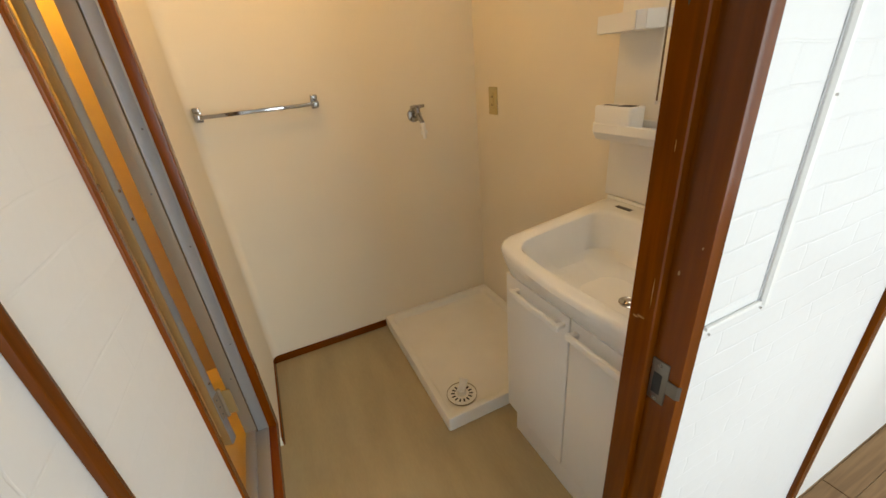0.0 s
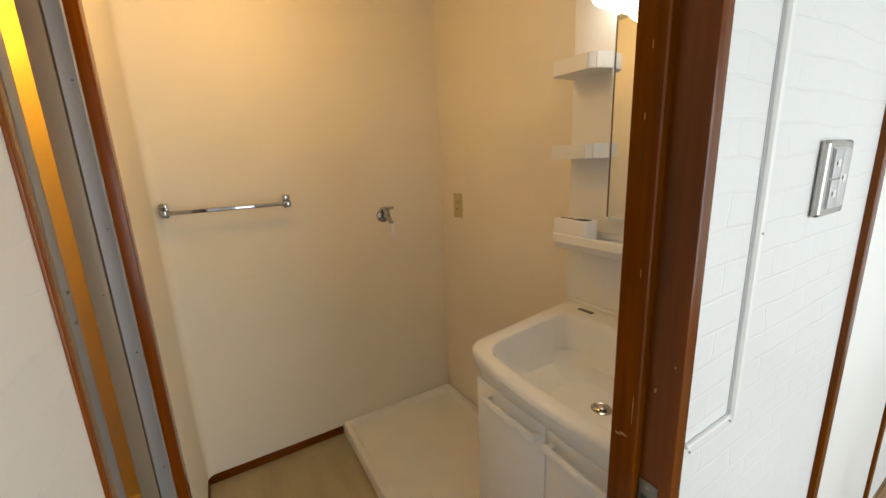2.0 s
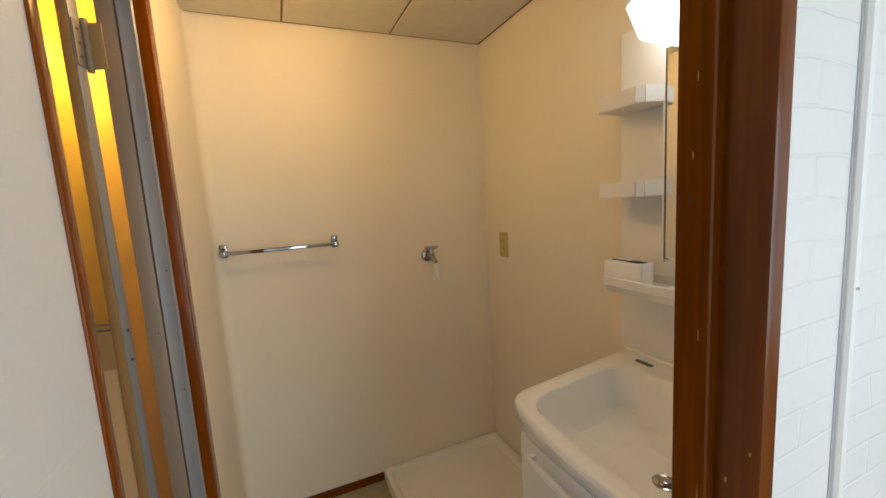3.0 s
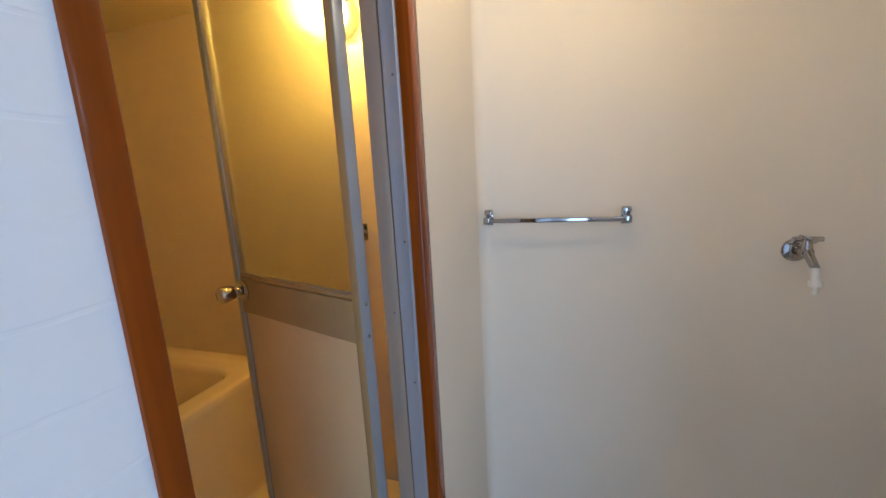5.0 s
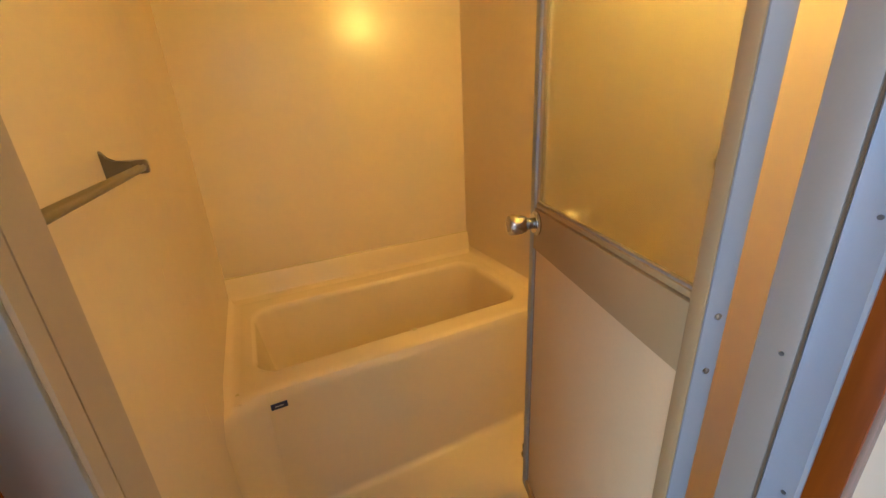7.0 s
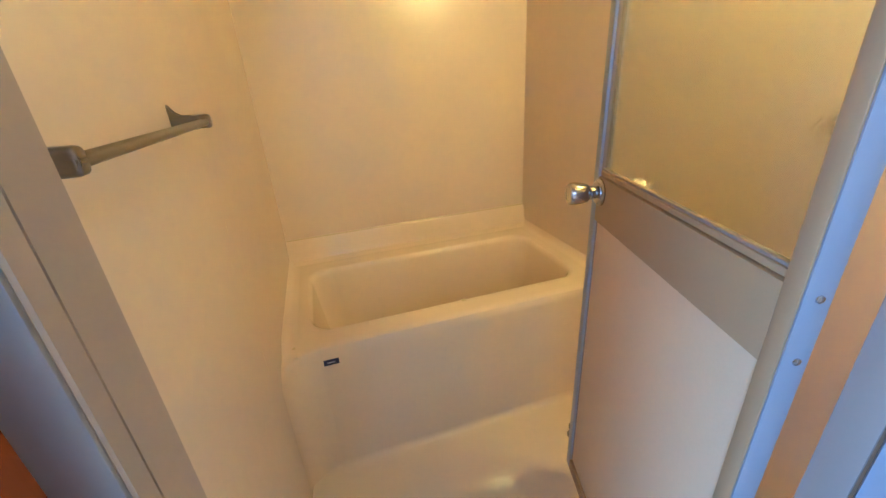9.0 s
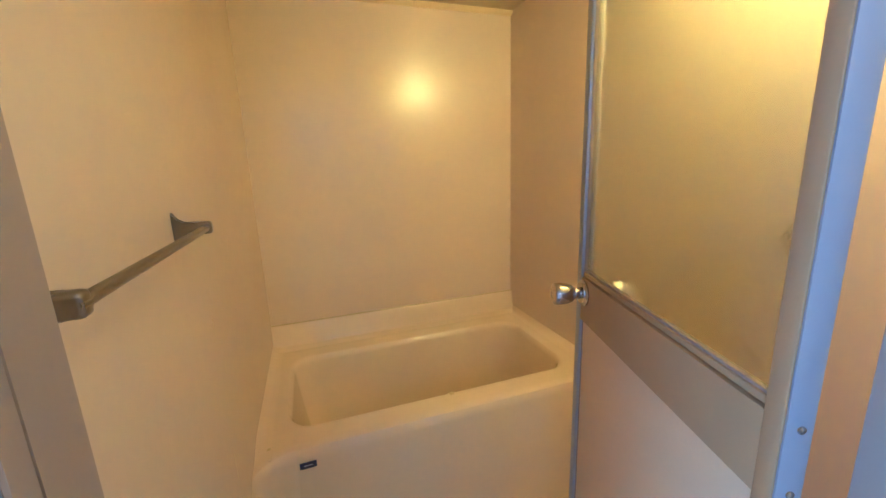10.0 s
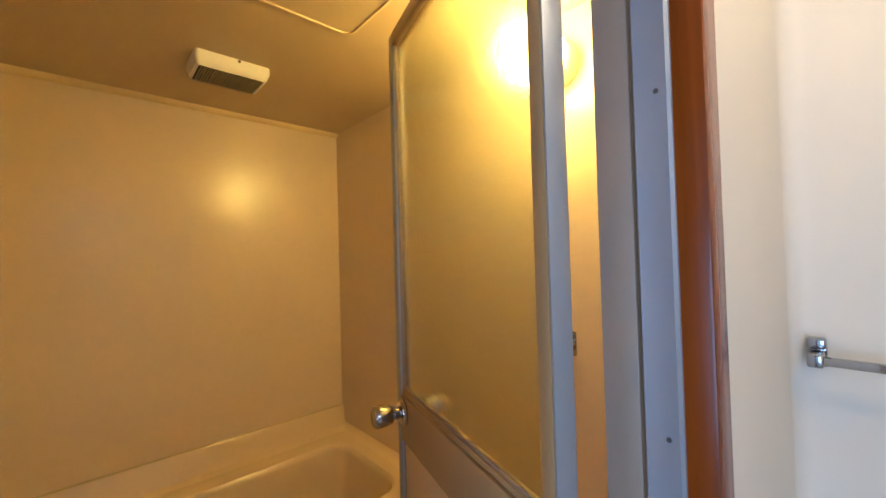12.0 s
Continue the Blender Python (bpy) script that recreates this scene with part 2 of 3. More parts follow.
# ---- the large structure ----
XR, ZC, YH, YI = 1.25, 2.09, -1.535, -1.475
bm = bmesh.new()
slab(bm, -0.05, 0.019, -4.3, -1.1445, 0, 2.42)
slab(bm, -0.05, 0, -0.535, 0.1, 0, 2.42)
slab(bm, -0.05, 0, -1.146, -0.535, 1.93, 2.42)
slab(bm, -0.05, 0, -1.146, -0.535, 0, 0.12)
structure(part("wall_west", bm, M_BRICK_Y), "white embossed wallpaper wall with the bathroom doorway", "wall")
structure(part("wall_north", block(0, XR + 0.1, 0, 0.1, 0, 2.42), M_PAPER), "cream wallpapered washroom wall", "wall")
structure(part("wall_east", block(XR, XR + 0.1, YI, 0, 0, 2.42), M_PAPER), "cream wallpapered wall behind the vanity", "wall")
# plain paper over the short return beside the bathroom door
structure(part("wall_return", block(0, 0.012, -0.533, 0, 0, ZC), M_PAPER), "cream wallpapered return beside the bath door", "wall")
arc = [(0.012 + 0.035 * (1 - math.sin(a)), -0.035 * (1 - math.cos(a))) for a in [math.pi / 2 * i / 10 for i in range(11)]]
structure(part("wall_corner", extrude_profile(bmesh.new(), arc + [(0.006, 0.004)], 2, 0.04, ZC), M_PAPER), "softly rounded cream wallpaper corner", "wall")
bm = bmesh.new()
slab(bm, 0.70, 1.36, YH, YI, 0, 2.42)
slab(bm, 2.04, 3.6, YH, YI, 0, 2.42)
slab(bm, 0, 0.70, YH, YI, 2.0, 2.42)
slab(bm, 1.36, 2.04, YH, YI, 2.02, 2.42)
structure(part("wall_hall", bm, M_BRICK_X), "white wall with embossed stone-pattern wallpaper", "wall")
structure(part("wall_hall_east", block(3.5, 3.6, -4.3, YH, 0, 2.42), M_BRICK_Y), "white embossed wallpaper wall of the hall", "wall")
bm = bmesh.new()
slab(bm, -0.05, 0.55, -4.3, -4.2, 0, 2.42)
slab(bm, 3.35, 3.6, -4.3, -4.2, 0, 2.42)
slab(bm, 0.55, 3.35, -4.3, -4.2, 1.98, 2.42)
structure(part("wall_hall_south", bm, M_BRICK_X), "unseen white hall wall with an added window door", "wall")
structure(part("floor", block(0, XR, YI + 0.01, 0, -0.05, 0), M_VINYL), "beige marbled sheet vinyl washroom floor", "floor")
hall_floor = structure(part("hall_floor", block(-0.05, 3.6, -4.3, YI + 0.01, -0.06, -0.006), M_OAK), "brown wood floorboards of the hall", "floor")
structure(part("hall_ceiling", block(-0.05, 3.6, -4.3, YI, 2.40, 2.46), M_CEIL), "off-white hall ceiling", "ceiling")
# washroom ceiling: boards with brown joints
bm = bmesh.new()
slab(bm, 0, XR, YI, 0, ZC + 0.004, ZC + 0.05, 0, 1, 1)
for i in range(3):
    for j in range(4):
        x1, y1 = XR - 0.012 - i * 0.445, -0.012 - j * 0.455
        slab(bm, max(x1 - 0.437, 0.01), x1, max(y1 - 0.447, YI + 0.01), y1, ZC, ZC + 0.02, 0.002, 1, 0)
structure(part("ceiling", bm, [M_CEIL, M_DARKTRIM]), "cream ceiling boards with dark brown joints", "ceiling")
# bathroom shell
BX0, BX1, BY0, BY1, BZ0, BZ1 = -1.593, -0.07, -1.236, -0.102, 0.12, 1.99
structure(part("bath_wall_west", block(BX0 - 0.04, BX0, BY0 - 0.04, BY1 + 0.04, 0, BZ1 + 0.03), M_BATHWALL), "glossy cream plastic bathroom wall panel", "wall")
structure(part("bath_wall_south", block(BX0, BX1 + 0.02, BY0 - 0.04, BY0, 0, BZ1 + 0.03), M_BATHWALL), "cream plastic bathroom wall panel", "wall")
bath_south = bpy.data.objects["bath_wall_south"]
for x0, z0, x1, z1 in ((-0.728, 0.759, -0.732, 0.691), (-0.742, 1.06, -0.738, 1.035)):
    loop = [(x0, z0), (x1, z1), (x1 + 0.002, z1 + 0.002), ((x0 + x1) / 2 + 0.003, (z0 + z1) / 2 + 0.002), (x0 + 0.001, z0 + 0.001)]
    part("scratch", loft(bmesh.new(), [[(x, BY0 - 0.001, z) for x, z in loop], [(x, BY0 + 0.0003, z) for x, z in loop]]), M_IVORY, bath_south, "thin brownish scratch")
structure(part("bath_wall_north", block(BX0, BX1 + 0.02, BY1, BY1 + 0.04, 0, BZ1 + 0.03), M_BATHWALL), "cream plastic bathroom wall panel", "wall")
bm = bmesh.new()
slab(bm, BX1, -0.052, BY0, -1.17, 0, BZ1)
slab(bm, BX1, -0.052, -0.556, BY1, 0, BZ1)
slab(bm, BX1, -0.052, -1.17, -0.556, 1.93, BZ1)
structure(part("bath_wall_east", bm, M_BATHWALL), "cream plastic bathroom wall around the door", "wall")
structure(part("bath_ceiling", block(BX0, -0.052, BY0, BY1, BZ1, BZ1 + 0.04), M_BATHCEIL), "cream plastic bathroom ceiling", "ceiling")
# bathroom floor tray, its edges coved up to the walls
bm = bmesh.new()
fx, fy, fw, fl = (-0.945 + BX1) / 2, (BY0 + BY1) / 2, 0.945 + BX1, BY1 - BY0
loft(bm, [ring(fx, fy, fw, fl, 0.02, 0.0), ring(fx, fy, fw, fl, 0.02, BZ0 + 0.034), ring(fx, fy, fw - 0.010, fl - 0.010, 0.02, BZ0 + 0.034), ring(fx, fy, fw - 0.03, fl - 0.03, 0.04, BZ0 + 0.022),
          ring(fx, fy, fw - 0.07, fl - 0.07, 0.06, BZ0 + 0.005), ring(fx, fy, fw - 0.12, fl - 0.12, 0.07, BZ0)])
structure(part("bath_floor", bm, M_TUB), "cream moulded plastic bathroom floor tray", "floor")
# trims
for a, b in ((0.0, 0.608),):
    structure(part("baseboard", block(a, b, -0.008, 0, 0, 0.04, 0.002), M_WOODX), "low reddish brown skirting strip", "skirting")
structure(part("baseboard", block(0.012, 0.019, -0.533, -0.008, 0, 0.04, 0.002), M_WOODY), "low reddish brown skirting strip", "skirting")
structure(part("baseboard", block(0.019, 0.026, -1.41, -1.15, 0, 0.04, 0.002), M_WOODY), "low reddish brown skirting strip", "skirting")
structure(part("baseboard", block(0.716, 1.352, YH - 0.008, YH, -0.006, 0.05, 0.002), M_WHITE), "low white skirting strip", "skirting")
structure(part("trim", block(0.019, 0.027, -1.430, -1.410, 0, 2.0, 0.002), M_WOODV), "slim upright brown wooden door-stop strip", "trim")
structure(part("bath_cornice", extrude_profile(bmesh.new(), [(BX0, BZ1), (BX0 + 0.020, BZ1), (BX0 + 0.017, BZ1 - 0.008), (BX0 + 0.006, BZ1 - 0.016), (BX0, BZ1 - 0.018)], 1, BY0, BY1), M_COVE), "yellowed plastic ceiling edge trim", "trim")
structure(part("bath_cornice", extrude_profile(bmesh.new(), [(BY0, BZ1), (BY0 + 0.014, BZ1), (BY0 + 0.012, BZ1 - 0.006), (BY0 + 0.004, BZ1 - 0.012), (BY0, BZ1 - 0.013)], 0, BX0 + 0.02, BX1), M_COVE), "slim yellowed plastic ceiling edge trim", "trim")
# unseen outdoors beyond the added window
structure(part("ground", block(-60, 60, -90, -4.3, -0.3, -0.2), M_GROUND), "pale concrete ground outside", "ground")
structure(part("balcony_wall", block(-0.5, 4.2, -5.5, -5.4, -0.2, 0.95), M_OUT), "pale rendered balcony parapet", "wall")

# ---- hall doorway ----
frame_h = thing("door_frame", "reddish brown varnished door frame with scuffs", "door frame", kind="structure")
bm = bmesh.new()
extrude_profile(bm, [(0.713, -1.5385), (0.6925, -1.5385), (0.6907, -1.5378), (0.690, -1.536), (0.690, -1.492), (0.677, -1.492), (0.675, -1.490), (0.675, -1.452), (0.677, -1.450), (0.713, -1.450)], 2, 0, 2.03)
part("jamb", bm, M_WOODV, frame_h)
part("head", block(0, 0.713, -1.5385, -1.450, 2.0, 2.03, 0.002), M_WOODX, frame_h)
strike = part("strike_plate", block(0.6872, 0.690, -1.521, -1.4935, 0.787, 0.866, 0.001), M_SATIN, frame_h, "worn zinc strike plate")
part("keeper_lip", extrude_profile(bmesh.new(), [(0.6895, -1.520), (0.6865, -1.5215), (0.6872, -1.5375), (0.691, -1.5415), (0.692, -1.5405), (0.6888, -1.537), (0.6882, -1.522)], 2, 0.815, 0.840), M_SATIN, strike)
part("latch_hole", block(0.6866, 0.6869, -1.513, -1.499, 0.803, 0.842, 0.0001), M_HOLE, strike)
for z in (0.794, 0.858):
    part("screw", rod(bmesh.new(), (0.6872, -1.507, z), (0.6862, -1.507, z), 0.0035, 10), M_STEEL, strike)

# knocks and scratches in the varnish: bare wood and dents
rng = random.Random(7)
for y, z, w, h, m in ((-1.505, 1.015, 0.004, 0.006, M_SCUFF), (-1.470, 0.93, 0.012, 0.003, M_SCUFF), (-1.462, 0.927, 0.010, 0.003, M_SCUFF), (-1.468, 1.33, 0.002, 0.008, M_HOLE), (-1.470, 1.38, 0.0018, 0.006, M_SCUFF),
                      (-1.480, 1.18, 0.0012, 0.010, M_SCUFF), (-1.474, 1.46, 0.0012, 0.007, M_SCUFF), (-1.528, 1.06, 0.002, 0.003, M_SCUFF), (-1.483, 0.975, 0.0012, 0.03, M_SCUFF)):
    x = 0.690 if y < -1.492 else 0.675
    bm = bmesh.new()
    n = 7
    loop = [(0.7 * w * rng.uniform(0.45, 1) * math.cos(2 * math.pi * i / n), h * rng.uniform(0.45, 1) * math.sin(2 * math.pi * i / n)) for i in range(n)]
    loft(bm, [[(x + 0.001, y + a, z + b) for a, b in loop], [(x - 0.0003, y + a, z + b) for a, b in loop]])
    part("scuff", bm, m, frame_h, "bare scuff in the varnish" if m is M_SCUFF else "small dark dent")

# bead round the papered service patch on the hall wall
bead = thing("wall_bead", "white plastic bead edging a papered patch on the hall wall", "moulding")
prof = [(0.842, YH), (0.842, YH - 0.004), (0.845, YH - 0.008), (0.853, YH - 0.009), (0.858, YH - 0.004), (0.858, YH)]
part("upright_bead", extrude_profile(bmesh.new(), prof, 2, 0.928, 2.0), M_WHITE, bead)
part("cross_bead", block(0.718, 0.842, YH - 0.006, YH, 0.929, 0.936, 0.002), M_WHITE, bead)
# thin grey strip paints the shadow line along the bead
part("joint_shadow", block(0.8385, 0.842, YH - 0.0015, YH, 0.936, 2.0), M_SILVERPRINT, bead, "thin grey strip for the bead's shadow")
for x, z in ((0.852, 0.918), (0.862, 0.936), (0.733, 0.917), (0.85, 1.22)):
    part("screw", rod(bmesh.new(), (x, YH, z), (x, YH - (0.0105 if z > 1 else 0.0025), z), 0.0018, 10), M_STEEL, bead)

# steel switch plate
sw = thing("switch_plate", "brushed steel four-gang light switch plate on white wall", "light switch", pose(1.097, YH, 1.282))
part("plate", block(-0.058, 0.058, -0.013, 0, -0.062, 0.062, 0.007, 4), M_STEEL, sw)
part("bezel", block(-0.037, 0.037, -0.0136, -0.010, -0.050, 0.050, 0.001), M_SWITCH, sw, "satin grey switch field")
for x, z, w, h in ((-0.0185, -0.0245, 0.0172, 0.0235), (-0.0185, 0.0245, 0.0172, 0.0235), (0.0185, 0.0, 0.0172, 0.048)):
    k = part("rocker", block(x - w, x + w, -0.0165, -0.0135, z - h, z + h, 0.0015), M_SWITCH, sw, "satin grey rocker")
    part("name_tag", block(x - 0.003, x + 0.009, -0.0170, -0.0163, z - 0.006, z + 0.006), M_WHITE, k, "small white name tag")
    part("pilot_dot", block(x - 0.0085, x - 0.0045, -0.0170, -0.0163, z - 0.003, z + 0.003), M_HOLE, k)

# neighbouring room door
d2 = thing("door_2", "closed white flush door in a brown wooden frame", "door", kind="structure")
for x0, x1 in ((1.352, 1.385), (2.01, 2.043)):
    part("frame_post", block(x0, x1, YH - 0.012, YI, -0.006, 2.03, 0.002), M_WOODV, d2)
part("frame_head", block(1.385, 2.01, YH - 0.012, YI, 2.0, 2.03, 0.002), M_WOODX, d2)
part("leaf", block(1.388, 2.007, YH - 0.004, YH + 0.032, 0.0, 1.997, 0.002), M_WHITE, d2, "plain white door leaf")

# window door of the hall, unseen, added where the daylight has to enter
w1 = thing("window_1", "unseen wide aluminium window door added to let in daylight", "window", kind="structure")
for a in ((0.55, 0.59, 0.0, 1.98), (3.31, 3.35, 0.0, 1.98), (1.93, 1.97, 0.04, 1.94)):
    part("window_frame", block(a[0], a[1], -4.28, -4.23, a[2], a[3], 0.003), M_ALU, w1)
for z in (0.0, 1.94):
    part("window_rail", block(0.59, 3.31, -4.28, -4.23, z, z + 0.04, 0.003), M_ALU, w1)
for a in ((0.59, 1.93), (1.97, 3.31)):
    pane = part("pane", block(a[0], a[1], -4.262, -4.257, 0.04, 1.94), M_CLEAR, w1)
    pane.visible_shadow = False

# ---- bathroom door ----
cs = thing("door_casing", "orange-brown varnished wooden casing round the bathroom door", "door casing", kind="structure")
part("casing_post", block(-0.05, 0.022, -0.580, -0.533, 0.12, 1.97, 0.0025), M_CASEV, cs)
part("casing_post", block(-0.05, 0.023, -1.1455, -1.121, 0.12, 1.97, 0.002), M_CASEV, cs)
part("casing_head", block(-0.05, 0.022, -1.121, -0.580, 1.925, 1.97, 0.0025), M_CASEY, cs)
part("casing_sill", block(-0.05, 0.022, -1.121, -0.580, 0.118, 0.158, 0.0025), M_CASEY, cs)
fr = thing("door_1", "aluminium frame of the bathroom door", "door frame", kind="structure")
part("frame_jamb", extrude_profile(bmesh.new(), [(-0.004, -0.579), (-0.004, -0.584), (-0.007, -0.587), (-0.020, -0.5855), (-0.036, -0.587), (-0.038, -0.584), (-0.038, -0.579)], 2, 0.158, 1.925), M_ALU, fr)
part("frame_gasket", block(-0.0415, -0.038, -0.582, -0.575, 0.158, 1.925), M_GASKET, fr)
part("frame_rebate", block(-0.078, -0.0415, -0.584, -0.56, 0.158, 1.925, 0.0015), M_ALU_BROWN, fr, "dull grey inner frame")
part("frame_jamb", extrude_profile(bmesh.new(), [(-0.0165, -1.124), (-0.0165, -1.1052), (-0.0172, -1.1043), (-0.0252, -1.1041), (-0.0254, -1.1055), (-0.0260, -1.1055), (-0.0262, -1.1041), (-0.0478, -1.1041), (-0.0485, -1.105), (-0.0485, -1.124)], 2, 0.158, 1.925), M_ALU_BROWN, fr)
part("frame_face", block(-0.0167, -0.0145, -1.1212, -1.1053, 0.158, 1.925, 0.0005), M_ALU_FRONT, fr, "satin grey metal frame face")
part("frame_sill", block(-0.078, -0.046, -1.106, -0.56, 0.12, 0.175, 0.002), M_ALU, fr)
part("frame_sill", block(-0.046, -0.004, -1.0985, -0.587, 0.158, 0.168, 0.002), M_ALU, fr)
part("frame_head", block(-0.078, -0.004, -1.0985, -0.587, 1.90, 1.925, 0.002), M_ALU, fr)
for x, y, z in ((-0.016, -0.586, 1.54), (-0.016, -0.586, 1.212), (-0.016, -0.586, 0.894), (-0.016, -0.586, 0.55), (-0.053, -0.584, 1.054), (-0.053, -0.584, 0.42)):
    part("screw", rod(bmesh.new(), (x, y + 0.002, z), (x, y - 0.0012, z), 0.0024, 10), M_SCREW, fr)

LW, LT, Z0, Z1, ZM0, ZM1 = 0.52, 0.03, 0.19, 1.895, 0.988, 1.098
leaf = thing("bathroom_door", "open aluminium bathroom door with frosted glass and beige panel", "door", pose(-0.115, -0.625, 0, 0, 0, 163))
bm = block(0, 0.022, -LT, 0, Z0, Z1, 0.0015)
hs = part("hinge_stile", bm, M_LEAF, leaf)
part("edge_strip", extrude_profile(bmesh.new(), [(-0.001, -0.029), (-0.0029, -0.029), (-0.0035, -0.026), (-0.0036, -0.015), (-0.0035, -0.005), (-0.0028, -0.001), (-0.001, -0.001)], 2, Z0, Z1), M_ALU, hs, "bright aluminium edge strip")
for z in (1.080, 1.0065, 0.45):
    part("screw", lathe(bmesh.new(), [(0.0, 0.0), (0.0045, 0.0), (0.004, 0.0015), (0.002, 0.0025), (0.0, 0.0025)], Matrix.Translation((-0.0035, -0.016, z)) @ Euler((0, -math.pi / 2, 0)).to_matrix().to_4x4(), 12), M_STEEL, hs)
ls = part("lock_stile", block(LW - 0.024, LW, -LT, 0, Z0, Z1, 0.003, 3), M_ALU, leaf, "bright rounded aluminium stile")
part("stile_gasket", block(LW - 0.0255, LW - 0.024, -0.024, -0.006, Z0 + 0.03, Z1 - 0.03), M_ALU_BROWN, ls)
part("top_rail", block(0.022, LW - 0.024, -LT, 0, Z1 - 0.03, Z1, 0.0015), M_LEAF, leaf)
part("mid_rail", block(0.022, LW - 0.024, -LT, -0.0005, ZM0, ZM1 - 0.012, 0.0015), M_LEAF, leaf, "broad grey-brown middle rail")
bd = part("glazing_bead", block(0.022, LW - 0.024, -0.022, -0.0045, ZM1 - 0.010, ZM1, 0.002), M_LEAF, leaf)
part("bead_gasket", block(0.022, LW - 0.024, -0.020, -0.0075, ZM1, ZM1 + 0.0045, 0.001), M_ALU_BROWN, bd)
part("bottom_rail", block(0.022, LW - 0.024, -LT, 0, Z0, Z0 + 0.035, 0.0015), M_LEAF, leaf)
pane = part("glass_pane", block(0.020, LW - 0.025, -0.016, -0.011, ZM1, Z1 - 0.028), M_FROST, leaf, "frosted patterned yellowish glass")
part("lower_panel", block(0.021, LW - 0.0245, -0.020, -0.008, Z0 + 0.033, ZM0 + 0.002, 0.001), M_PANEL, leaf, "plain beige plastic panel")
for side in (1, -1):
    y0 = -0.0005 if side > 0 else -LT
    m = Matrix.Translation((LW - 0.040, y0, 1.055)) @ Euler((-side * math.pi / 2, 0, 0)).to_matrix().to_4x4()
    kn = part("knob", lathe(bmesh.new(), [(0.0, 0.0), (0.0125, 0.0), (0.0125, 0.018), (0.0145, 0.0195), (0.0145, 0.022), (0.013, 0.0235), (0.0165, 0.026), (0.0195, 0.029), (0.0225, 0.040), (0.0242, 0.053), (0.0238, 0.062), (0.0220, 0.0665), (0.0185, 0.0685), (0.0150, 0.0685), (0.0135, 0.0672), (0.0, 0.0672)], m), M_STEEL, leaf, "round stainless steel knob")
    part("rose", lathe(bmesh.new(), [(0.0, 0.0), (0.029, 0.0), (0.029, 0.003), (0.0265, 0.0055), (0.024, 0.0065), (0.023, 0.009), (0.019, 0.0105), (0.012, 0.0105), (0.0, 0.0105)], m), M_STEEL, kn)
for z in (1.69, 0.30):
    hg = part("hinge", block(-0.006, -0.0036, -0.028, -0.002, z, z + 0.10, 0.0006), M_ALU_BROWN, leaf, "dull bronze-grey butt hinge")
    part("pin", rod(bmesh.new(), (-0.010, -0.031, z - 0.008), (-0.010, -0.031, z + 0.108), 0.0065, 14), M_ALU_BROWN, hg)
    part("frame_leaf", block(-0.044, -0.010, -0.034, -0.031, z, z + 0.10, 0.0006), M_LEAF, hg)
    for k in (0.02, 0.05, 0.08):
        part("screw", rod(bmesh.new(), (-0.0058, -0.013, z + k), (-0.0072, -0.013, z + k), 0.0035, 10), M_SCREW, hg)

# ---- bathroom things ----
tub = thing("bathtub", "cream moulded plastic bathtub filling the end of the bathroom", "bathtub")
bm = bmesh.new()
cx, cy, wx, wy = (BX0 - 0.9) / 2, (BY0 + BY1) / 2, -0.9 - BX0, BY1 - BY0
ix, iy, iw, il = -1.228, -0.671, 0.438, 0.958
loft(bm, [ring(cx, cy, wx, wy, 0.012, 0.02), ring(cx, cy, wx, wy, 0.012, 0.565), ring(cx, cy, wx - 0.006, wy - 0.006, 0.014, 0.582), ring(cx, cy, wx - 0.018, wy - 0.018, 0.016, 0.594), ring(cx, cy, wx - 0.036, wy - 0.036, 0.02, 0.599),
          ring(cx, cy, wx - 0.07, wy - 0.07, 0.03, 0.600),
          ring(ix, iy, iw + 0.05, il + 0.05, 0.095, 0.6), ring(ix, iy, iw + 0.026, il + 0.026, 0.09, 0.5985), ring(ix, iy, iw + 0.008, il + 0.008, 0.085, 0.590), ring(ix, iy, iw, il, 0.082, 0.575),
          ring(ix, iy, iw - 0.03, il - 0.05, 0.08, 0.40), ring(ix, iy, iw - 0.06, il - 0.10, 0.06, 0.25), ring(ix, iy, iw - 0.09, il - 0.14, 0.07, 0.20), ring(ix, iy, iw - 0.18, il - 0.24, 0.06, 0.185)])
part("basin", bm, M_TUB, tub)
# upstand against the end wall with a soft foot
up = [(BX0, 0.59), (BX0, 0.699), (BX0 + 0.010, 0.699), (BX0 + 0.016, 0.69), (BX0 + 0.022, 0.64), (BX0 + 0.034, 0.612), (BX0 + 0.062, 0.601), (BX0 + 0.062, 0.59)]
part("back_upstand", extrude_profile(bmesh.new(), up, 1, BY0, BY1), M_TUB, tub)
part("upstand_seam", block(BX0, BX0 + 0.0075, BY0, BY1, 0.699, 0.7015), M_IVORY, tub, "thin grimy sealant seam")
for y, s in ((BY0, 1), (BY1, -1)):
    sd = [(y, 0.59), (y, 0.625), (y + s * 0.003, 0.620), (y + s * 0.010, 0.608), (y + s * 0.022, 0.602), (y + s * 0.04, 0.6004), (y + s * 0.04, 0.59)]
    low = [(a, min(b, 0.5992)) for a, b in sd]
    mid = [(a, (b + c) / 2) for (a, b), (_, c) in zip(sd, low)]
    rings = [[(x, *p) for p in q] for x, q in ((BX0, sd), (-0.97, sd), (-0.93, mid), (-0.89, low))]
    part("side_upstand", loft(bmesh.new(), rings), M_TUB, tub)
